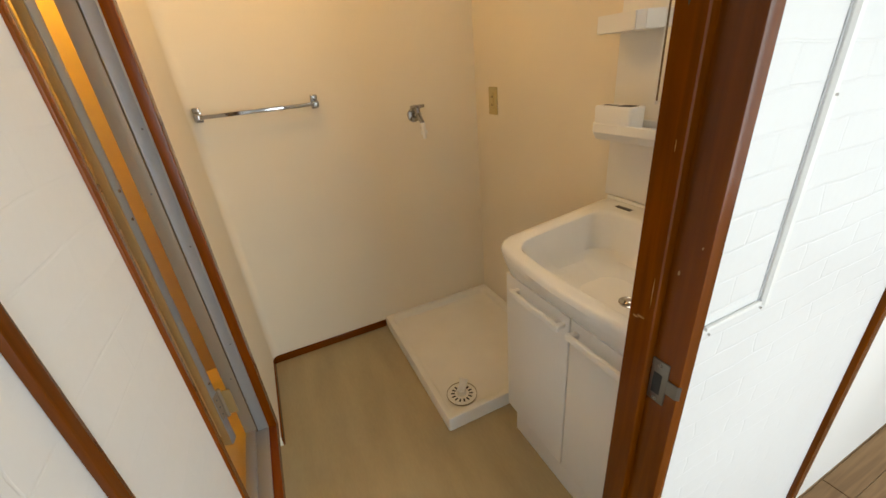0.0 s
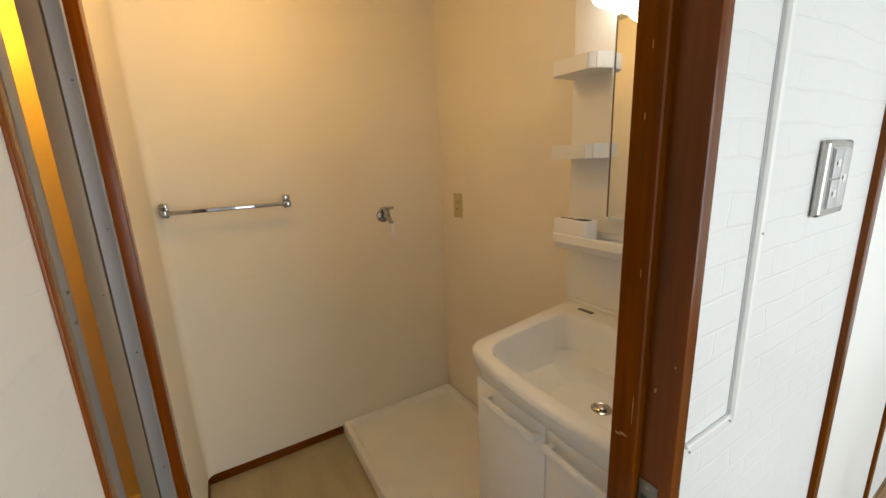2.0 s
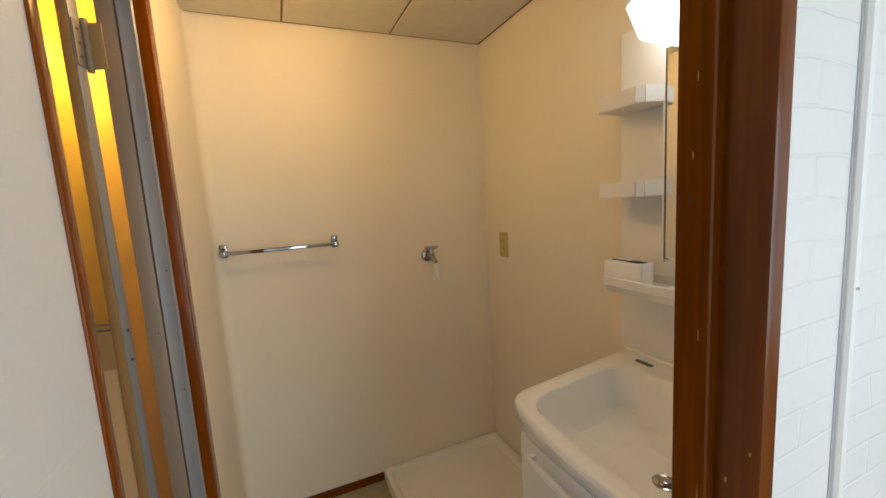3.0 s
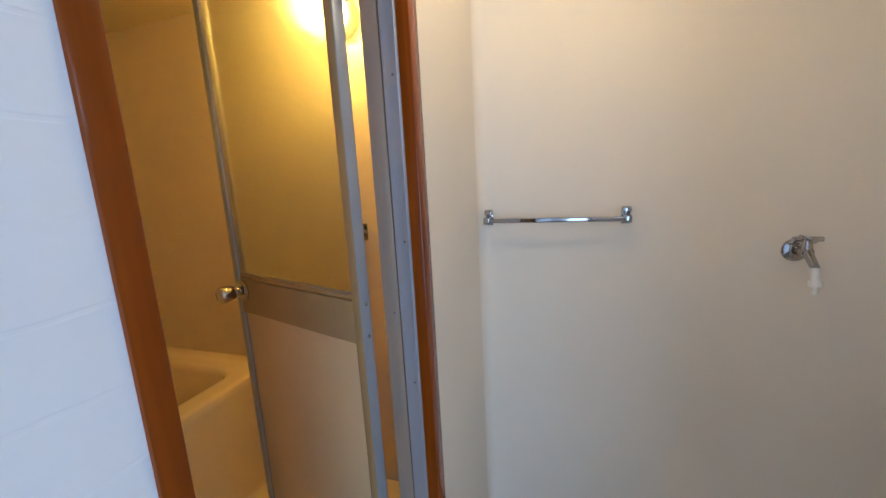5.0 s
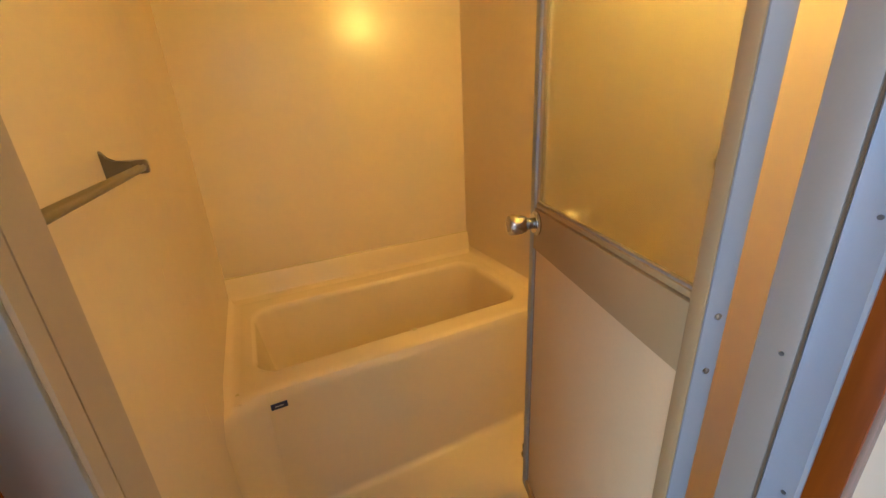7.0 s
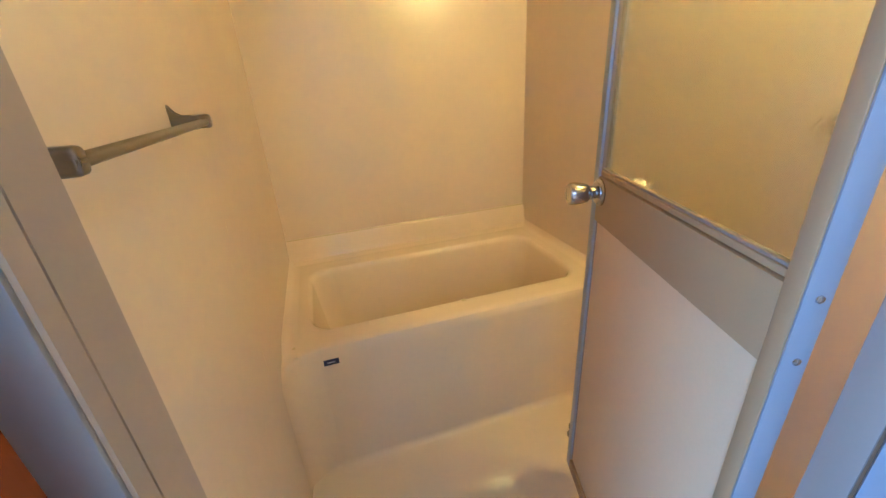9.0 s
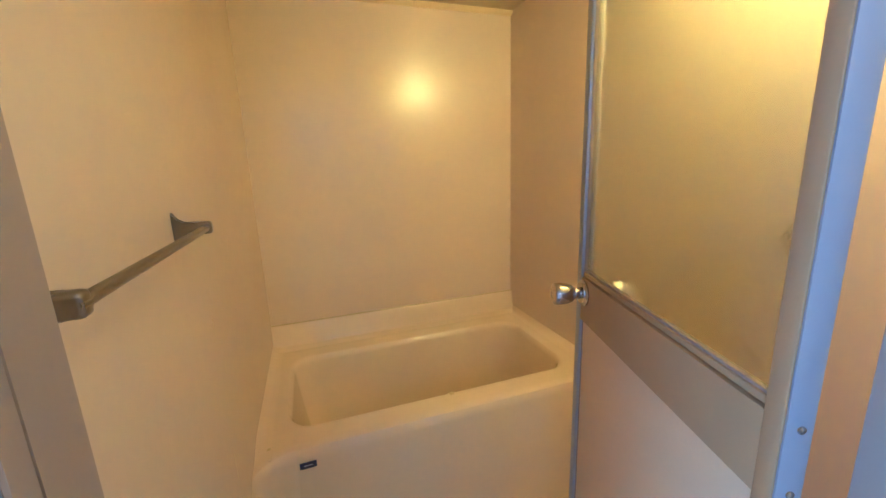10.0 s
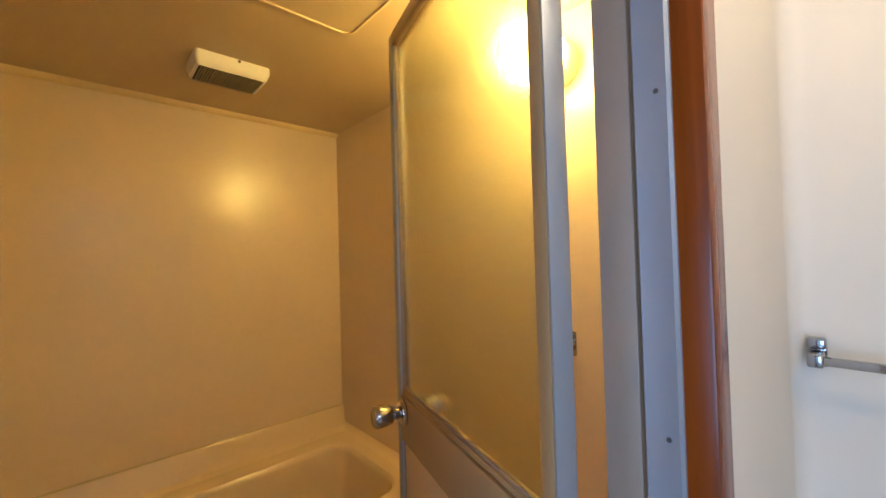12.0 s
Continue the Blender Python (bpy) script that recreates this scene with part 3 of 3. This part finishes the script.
# concave fillets where the apron meets the side walls and the floor
for y, s in ((BY0, 1), (BY1, -1)):
    R = 0.10
    rings = []
    for z, d in ((0.13, 0), (0.565, 0), (0.582, 0.003), (0.594, 0.009), (0.5988, 0.018), (0.5996, 0.035)):
        arc = [(-0.9 + R - (R + d) * math.sin(a), y + s * (R - (R + d) * math.cos(a)), z) for a in [math.acos(R / (R + d)) + (math.pi / 2 - math.acos(R / (R + d))) * i / 8 for i in range(9)]]
        rings.append(arc + [(-0.945, y + s * R, z), (-0.945, y, z)])
    part("apron_fillet", loft(bmesh.new(), rings), M_TUB, tub)
R = 0.022
arc = [(-0.9 + R - R * math.sin(a), BZ0 + R - R * math.cos(a)) for a in [math.pi / 2 * i / 8 for i in range(9)]]
part("foot_cove", extrude_profile(bmesh.new(), arc + [(-0.902, BZ0 - 0.002)], 1, BY0 + 0.002, BY1 - 0.002), M_TUB, tub)
lb = part("maker_label", block(-0.9, -0.898, -1.130, -1.086, 0.539, 0.559, 0.0009), M_NAVY, tub, "small navy badge with illegible silver print")
part("print_bar", block(-0.898, -0.8976, -1.120, -1.097, 0.5475, 0.5505), M_SILVERPRINT, lb)
part("chip_mark", block(-1.0, -0.985, -0.66, -0.645, 0.6002, 0.6006, 0.0001), M_IVORY, tub, "tiny brown stain on the rim")
part("chip_mark", block(-0.94, -0.93, -1.21, -1.20, 0.6002, 0.6006, 0.0001), M_IVORY, tub, "tiny brown stain on the rim")

# grab rail on the south bath wall
gr = thing("grab_rail", "satin steel grooved towel rail on the cream bathroom wall", "towel rail", pose(0, BY0 - 0.006, -0.006))
for x in (-0.232, -0.615):
    s = 1 if x > -0.4 else -1
    bm = bmesh.new()
    # wall foot swept up and down, arm running out to the bar
    pts = [(0.0, 1.238), (0.003, 1.237), (0.007, 1.246), (0.016, 1.2505), (0.046, 1.2515), (0.058, 1.255), (0.0605, 1.262), (0.057, 1.269), (0.046, 1.2715), (0.020, 1.2705), (0.011, 1.276), (0.007, 1.287), (0.003, 1.291), (0.0, 1.290)]
    extrude_profile(bm, pts, 0, x - 0.007, x + 0.007)
    bmesh.ops.bevel(bm, geom=list(bm.edges), offset=0.0015, segments=2, affect="EDGES", clamp_overlap=True)
    b = part("bracket", bm, M_SATIN, gr, "curved satin steel bracket")
    part("end_cap", block(x - 0.008, x + 0.008, 0.038, 0.0595, 1.2515, 1.2715, 0.0045, 3), M_SATIN, b)
# flattened bar with a groove along its top
bar = [(0.051 + 0.0056 * math.cos(a), 1.2605 + 0.0056 * math.sin(a)) for a in [math.radians(v) for v in range(-240, 61, 15)]] + [(0.0522, 1.2634), (0.0498, 1.2634)]
part("bar", extrude_profile(bmesh.new(), bar, 0, -0.615, -0.232), M_SATIN, gr)

# extractor fan
fan = thing("ceiling_fan_vent", "cream extractor fan with a dusty grille on bathroom ceiling", "extractor fan", pose(-1.192, -0.664, BZ1))
bm = loft(bmesh.new(), [ring(0, 0, 0.138, 0.203, 0.012, 0.0), ring(0, 0, 0.138, 0.203, 0.012, -0.018), ring(-0.004, 0, 0.126, 0.190, 0.010, -0.036), ring(-0.007, 0, 0.116, 0.176, 0.004, -0.040), ring(-0.007, 0, 0.114, 0.174, 0.004, -0.036)])
part("housing", bm, M_FANWHITE, fan)
part("grille_backing", block(-0.063, 0.049, -0.086, 0.086, -0.0375, -0.036), M_HOLE, fan)
for i in range(24):
    y = -0.081 + i * 0.00705
    part("slat", block(-0.064, 0.050, y - 0.0021, y + 0.0021, -0.0415, -0.0365, 0.001, 1), M_GRILLE, fan)
part("pull_hook", rod(bmesh.new(), (0.066, 0.012, -0.006), (0.072, 0.012, -0.006), 0.004, 10), M_SCREW, fan)

# ceiling hatch
hatch = thing("ceiling_hatch", "cream ceiling inspection hatch with a raised yellowed rim", "hatch", pose(-0.572, -0.682, BZ1))
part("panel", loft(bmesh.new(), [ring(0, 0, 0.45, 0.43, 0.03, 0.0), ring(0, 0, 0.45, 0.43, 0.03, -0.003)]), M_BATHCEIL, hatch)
part("rim", loft(bmesh.new(), [ring(0, 0, 0.462, 0.442, 0.035, 0.0), ring(0, 0, 0.458, 0.438, 0.033, -0.006), ring(0, 0, 0.448, 0.428, 0.03, -0.0065), ring(0, 0, 0.444, 0.424, 0.028, -0.0032)], top=False), M_COVE, hatch)

# globe lamp
lampb = thing("wall_lamp", "lit warm globe lamp on the bathroom wall", "wall lamp", pose(-0.40, BY1, 1.86))
# unseen base, enlarged to shade the wall behind the globe
part("base", lathe(bmesh.new(), [(0, 0), (0.062, 0), (0.062, 0.042), (0.056, 0.054), (0, 0.054)], Euler((math.pi / 2, 0, 0)).to_matrix().to_4x4()), M_FANWHITE, lampb)
bm = bmesh.new()
bmesh.ops.create_uvsphere(bm, u_segments=24, v_segments=16, radius=0.075, matrix=Matrix.Translation((0, -0.115, 0)))
part("globe", bm, M_GLOBE, lampb, "glowing frosted glass globe")
hk = thing("shower_hook", "small chrome shower hook on the bathroom wall", "hook", pose(-0.384, BY1, 1.165))
part("backplate", block(-0.012, 0.012, -0.006, 0, -0.03, 0.03, 0.003), M_CHROME, hk)
part("cradle", rod(bmesh.new(), (0, -0.004, 0.0), (0, -0.040, 0.012), 0.011, 16, 0.014), M_CHROME, hk)
ft = thing("floor_stop", "small dark metal door stop on the bathroom floor", "door stop", pose(-0.735, -0.362, BZ0))
part("body", lathe(bmesh.new(), [(0, 0), (0.016, 0), (0.016, 0.006), (0.010, 0.010), (0.010, 0.030), (0.013, 0.034), (0.013, 0.046), (0.009, 0.05), (0, 0.05)], Matrix.Identity(4), 16), M_SATIN, ft)

# ---- washroom things ----
pan = thing("washing_machine_pan", "white plastic washing machine drip pan in the corner", "drip pan")
px, py, pw, pl = 0.928, -0.402, 0.636, 0.796
bm = loft(bmesh.new(), [ring(px, py, pw, pl, 0.012, 0.0), ring(px, py, pw, pl, 0.012, 0.055), ring(px, py, pw - 0.006, pl - 0.006, 0.012, 0.060), ring(px, py, pw - 0.05, pl - 0.05, 0.03, 0.060), ring(px, py, pw - 0.058, pl - 0.058, 0.035, 0.057),
                        ring(px, py, pw - 0.075, pl - 0.075, 0.05, 0.032), ring(px, py, pw - 0.11, pl - 0.11, 0.07, 0.026), ring(px, py, pw - 0.26, pl - 0.26, 0.06, 0.030)])
part("tray", bm, M_PAN, pan)
tr = part("drain_cover", lathe(bmesh.new(), [(0, 0.0), (0.062, 0.0), (0.062, 0.004), (0.056, 0.006), (0.02, 0.006), (0, 0.006)], Matrix.Translation((0.728, -0.682, 0.0275))), M_PAN, pan)
part("drain_ring", loft(bmesh.new(), [[(0.728 + r * math.cos(a), -0.682 + r * math.sin(a), z) for a in [2 * math.pi * i / 32 for i in range(32)]] for r, z in ((0.0645, 0.03), (0.0645, 0.034), (0.062, 0.0342), (0.062, 0.03))], False, False), M_GRILLE, tr)
for i in range(14):
    a = 2 * math.pi * i / 14
    part("drain_slot", block(0.030, 0.046, -0.0035, 0.0035, 0, 0.0006), M_HOLE, tr, at=Matrix.Translation((0.728, -0.682, 0.0337)) @ Euler((0, 0, a)).to_matrix().to_4x4())
el = part("drain_elbow", rod(bmesh.new(), (0.728, -0.682, 0.033), (0.728, -0.682, 0.06), 0.019, 20), M_PAN, pan, "white hose elbow")
bm = rod(bmesh.new(), (0.728, -0.682, 0.055), (0.752, -0.662, 0.088), 0.0165, 20)
part("spout", bm, M_PAN, el)
part("spout_collar", rod(bmesh.new(), (0.746, -0.667, 0.080), (0.752, -0.662, 0.088), 0.019, 20), M_PAN, el)

# chrome towel rail
tw = thing("towel_rail", "chrome square towel rail on the cream washroom wall", "towel rail")
for x in (0.048, 0.476):
    b = part("bracket", block(x - 0.013, x + 0.013, -0.008, 0, 1.170, 1.216, 0.003), M_CHROME, tw)
    part("arm", block(x - 0.011, x + 0.011, -0.062, -0.006, 1.178, 1.202, 0.004, 3), M_CHROME, b)
    part("finial", block(x - 0.013, x + 0.013, -0.030, -0.004, 1.205, 1.224, 0.004, 3), M_CHROME, b)
part("bar", block(0.048, 0.476, -0.059, -0.045, 1.183, 1.197, 0.002), M_CHROME, tw)

# washing machine tap
tp = thing("wall_tap", "chrome washing machine tap with white hose nozzle", "tap", pose(0.912, 0, 1.088) @ Matrix.Scale(1.25, 4))
bx = Euler((math.pi / 2, 0, 0)).to_matrix().to_4x4()
part("flange", lathe(bmesh.new(), [(0, 0), (0.026, 0), (0.025, 0.004), (0.016, 0.010), (0, 0.010)], bx), M_CHROME, tp)
bm = rod(bmesh.new(), (0, 0, 0), (0, -0.052, 0.004), 0.011, 18)
rod(bm, (0, -0.045, 0), (0, -0.045, 0.024), 0.011, 18, 0.009)
rod(bm, (0, -0.048, 0.004), (0, -0.082, -0.022), 0.0095, 18, 0.008)
part("body", bm, M_CHROME, tp)
bm = rod(bmesh.new(), (-0.026, -0.045, 0.032), (0.026, -0.045, 0.032), 0.0055, 12)
rod(bm, (0, -0.071, 0.032), (0, -0.019, 0.032), 0.0055, 12)
rod(bm, (0, -0.045, 0.024), (0, -0.045, 0.038), 0.010, 16)
part("cross_handle", bm, M_CHROME, tp)
nz = part("hose_nozzle", rod(bmesh.new(), (0, -0.082, -0.022), (0, -0.087, -0.052), 0.0085, 16, 0.0075), M_PAN, tp, "white plastic hose nozzle")
part("nozzle_collar", rod(bmesh.new(), (0, -0.087, -0.048), (0, -0.089, -0.060), 0.012, 16), M_PAN, nz)
part("nozzle_tip", rod(bmesh.new(), (0, -0.089, -0.060), (0, -0.090, -0.076), 0.0065, 16, 0.006), M_PAN, nz)

# aged outlet
so = thing("wall_socket", "aged ivory socket plate on cream wallpaper", "socket", pose(XR, -0.163, 1.118))
part("plate", block(-0.006, 0, -0.035, 0.035, -0.06, 0.06, 0.003, 3), M_IVORY, so)
k = part("insert", block(-0.0085, -0.005, -0.012, 0.012, -0.034, 0.034, 0.001), M_IVORY, so)
for z in (-0.016, 0.018):
    for y in (-0.005, 0.005):
        part("slot", block(-0.009, -0.0083, y - 0.001, y + 0.001, z - 0.005, z + 0.005), M_HOLE, k)

# vanity cabinet
VY0, VY1, VX, VC1 = -1.472, -0.878, 0.812, -0.908
vc = thing("vanity_cabinet", "white two-door vanity cabinet on a recessed plinth", "cabinet")
part("body", block(VX + 0.018, XR, VY0, VC1, 0.135, 0.70, 0.001), M_WHITE, vc)
part("plinth", block(VX + 0.034, XR, VY0, VC1 - 0.004, 0.0, 0.135, 0.001), M_WHITE, vc)
for y0, y1 in ((-1.186, VC1), (VY0, -1.191)):
    d = part("door", block(VX, VX + 0.018, y0, y1, 0.150, 0.697, 0.0015), M_WHITE, vc)
    c = (y0 + y1) / 2 - 0.022 if y1 == VC1 else (y0 + y1) / 2 + 0.022
    bm = bmesh.new()
    slab(bm, VX - 0.030, VX - 0.018, c - 0.106, c + 0.106, 0.656, 0.676, 0.004, 3)
    slab(bm, VX - 0.020, VX + 0.001, c - 0.104, c - 0.088, 0.659, 0.673, 0.002)
    slab(bm, VX - 0.020, VX + 0.001, c + 0.088, c + 0.104, 0.659, 0.673, 0.002)
    part("handle", bm, M_WHITE, d, "white bar handle")

# basin top
bs = thing("washbasin", "glossy white moulded washbasin top on the vanity", "washbasin")
bm = bmesh.new()
ox, ow, oy, ol = (0.798 + XR) / 2, XR - 0.798, (VY0 + VY1) / 2, VY1 - VY0
qx, qy, qw, ql = 0.998, -1.178, 0.318, 0.475


def bowed(cx, cy, wx, wy, r, z):
    """A rounded rectangle whose front edge swells out towards the room, more so at the rim than at the foot."""
    pts, out = ring(cx, cy, wx, wy, r, z), []
    for i, (a, b) in enumerate(zip(pts, pts[1:] + pts[:1])):
        k = 12 if i % 7 == 6 else 1
        out += [[a[j] + (b[j] - a[j]) * h / k for j in range(3)] for h in range(k)]
    for p in out:
        depth = min(1, max(0, (1.08 - p[0]) / 0.28))
        p[0] -= 0.034 * depth * max(0, 1 - abs((p[1] - oy) / (ol / 2)) ** 2) * min(1, max(0.0, (z - 0.69) / 0.085))
    return [tuple(p) for p in out]


loft(bm, [bowed(*q) for q in ((ox + 0.010, oy, ow - 0.020, ol - 0.050, 0.03, 0.698), (ox + 0.008, oy, ow - 0.016, ol - 0.030, 0.04, 0.712), (ox + 0.003, oy, ow - 0.006, ol - 0.010, 0.045, 0.752), (ox, oy, ow, ol, 0.046, 0.784), (ox, oy, ow - 0.003, ol - 0.003, 0.046, 0.792), (ox, oy, ow - 0.008, ol - 0.008, 0.045, 0.797), (ox, oy, ow - 0.018, ol - 0.018, 0.042, 0.800),
                              (qx, qy, qw + 0.024, ql + 0.024, 0.062, 0.800), (qx, qy, qw + 0.010, ql + 0.010, 0.056, 0.7975), (qx, qy, qw, ql, 0.053, 0.790), (qx, qy, qw - 0.014, ql - 0.020, 0.055, 0.762))]
     + [[(x, y, q[5]) for x, y, _ in bowed(*q[:5], 0.76)] for q in ((qx, qy, qw - 0.04, ql - 0.055, 0.065, 0.725), (qx, qy, qw - 0.075, ql - 0.10, 0.07, 0.706), (qx - 0.01, qy - 0.02, 0.10, 0.16, 0.04, 0.698))])
for v in bm.verts:
    if v.co.z > 0.75:
        v.co.z += (v.co.x - 0.798) * 0.098
part("bowl", bm, M_CERAMIC, bs)
dr = part("drain", lathe(bmesh.new(), [(0, 0.0), (0.026, 0.0), (0.026, 0.004), (0.022, 0.0055), (0.017, 0.003), (0.0, 0.003)], Matrix.Translation((0.979, -1.217, 0.6982))), M_STEEL, bs, "steel drain with plug")
part("plug", lathe(bmesh.new(), [(0, 0.0), (0.012, 0.0), (0.012, 0.008), (0.008, 0.010), (0, 0.010)], Matrix.Translation((0.979, -1.217, 0.6998))), M_STEEL, dr)
part("overflow_slot", block(1.190, 1.204, -1.012, -0.958, 0.8375, 0.8415, 0.0005), M_SCREW, bs, "dark chrome slot cover")
part("back_lip", block(XR - 0.018, XR, VY0, VY1 - 0.004, 0.835, 0.852, 0.004), M_CERAMIC, bs)

# mirror unit over the basin
mu = thing("mirror_cabinet", "white vanity mirror unit with open side shelves and lit lamp", "mirror cabinet")
part("back_panel", block(XR - 0.014, XR, VY0, -0.868, 0.853, 1.797, 0.003), M_WHITE, mu)
MX = 1.205
part("mirror_box", block(MX, XR - 0.014, VY0 + 0.01, -1.036, 1.145, 1.70, 0.003), M_WHITE, mu)
mr = part("mirror", block(MX - 0.004, MX - 0.0005, VY0 + 0.02, -1.040, 1.155, 1.695), M_MIRROR, mu, "clear silvered mirror")
part("mirror_frame", block(MX - 0.007, MX + 0.002, -1.040, -1.034, 1.145, 1.70, 0.001), M_WHITE, mr)
part("mirror_seal", block(MX - 0.0055, MX - 0.001, -1.0435, -1.040, 1.155, 1.695), M_GASKET, mr)
for z in (1.326, 1.566):
    bm = bmesh.new()
    plan = [(XR - 0.014, -0.872), (1.150, -0.872), (1.137, -0.885), (1.137, -1.005), (1.150, -1.020), (1.205, -1.036), (XR - 0.014, -1.036)]
    extrude_profile(bm, plan, 2, z, z + 0.012)
    part("shelf", bm, M_WHITE, mu, "white plastic tray shelf")
    s = bpy.context.scene.collection.objects[-1]
    bm = bmesh.new()
    for a, b in zip(plan, plan[1:-1]):
        va, vb = Vector((*a, 0)), Vector((*b, 0))
        d = (vb - va).normalized()
        nrm = Vector((-d.y, d.x, 0)) * 0.004
        loft(bm, [[(p.x, p.y, zz) for p in (va - nrm, vb - nrm, vb + nrm, va + nrm)] for zz in (z + 0.001, z + 0.042)])
    part("shelf_lip", bm, M_WHITE, s)
tray = part("tray", loft(bmesh.new(), [ring(1.182, -1.180, 0.09, 0.575, 0.02, 1.052), ring(1.176, -1.184, 0.119, 0.576, 0.025, 1.075), ring(1.176, -1.184, 0.119, 0.576, 0.025, 1.098), ring(1.176, -1.184, 0.111, 0.568, 0.022, 1.100), ring(1.176, -1.184, 0.103, 0.560, 0.02, 1.098), ring(1.176, -1.184, 0.096, 0.552, 0.02, 1.080)]), M_WHITE, mu)
# lamp on top
part("lamp_base", block(1.12, XR - 0.014, VY0 + 0.03, -0.99, 1.80, 1.83, 0.004), M_WHITE, mu)
bm = loft(bmesh.new(), [ring(1.168, -1.225, 0.13, 0.43, 0.01, 1.80), ring(1.165, -1.225, 0.14, 0.44, 0.012, 1.79), ring(1.172, -1.225, 0.115, 0.40, 0.012, 1.715), ring(1.174, -1.225, 0.10, 0.385, 0.012, 1.706)])
part("lamp_shade", bm, M_SHADE, mu, "lit white acrylic lamp shade")

# globe lamp on the washroom ceiling
cl = thing("ceiling_lamp", "lit warm globe lamp on the washroom ceiling", "ceiling lamp", pose(0.35, -0.56, ZC))
part("base", lathe(bmesh.new(), [(0, 0), (0.055, 0), (0.055, -0.012), (0.045, -0.03), (0, -0.03)], Matrix.Identity(4)), M_FANWHITE, cl)
bm = bmesh.new()
bmesh.ops.create_uvsphere(bm, u_segments=24, v_segments=16, radius=0.07, matrix=Matrix.Translation((0, 0, -0.088)))
part("globe", bm, M_CEILGLOBE, cl, "glowing frosted glass globe")


# holder standing on the tray
hd = thing("toothbrush_holder", "white plastic toothbrush holder box on the tray", "holder", pose(1.158, -0.962, 1.0805))
bm = loft(bmesh.new(), [ring(0, 0, 0.058, 0.125, 0.010, 0.0), ring(0, 0, 0.062, 0.130, 0.012, 0.060), ring(0, 0, 0.058, 0.126, 0.011, 0.064), ring(0, 0, 0.040, 0.10, 0.008, 0.064)])
part("body", bm, M_WHITE, hd)
for y, w in ((-0.028, 0.05), (0.018, 0.02), (0.044, 0.02)):
    part("opening", loft(bmesh.new(), [ring(0, y, 0.034 if w > 0.03 else 0.02, w, 0.006, 0.0635), ring(0, y, 0.034 if w > 0.03 else 0.02, w, 0.006, 0.0646)]), M_HOLE, hd)

# ---- hall floorboards, proud of their bed ----
for r in range(6):
    for c in range(6):
        y0 = YI + 0.008 - (r + 1) * 0.075
        x0 = 0.02 + c * 0.62 - (0.31 if r % 2 else 0)
        x0, x1 = max(x0, 0.0), min(x0 + 0.617, 3.498)
        if x1 - x0 > 0.1:
            part("floorboard", block(x0, x1, y0, y0 + 0.0735, -0.0065, 0.0, 0.001, 1), M_OAK, hall_floor)
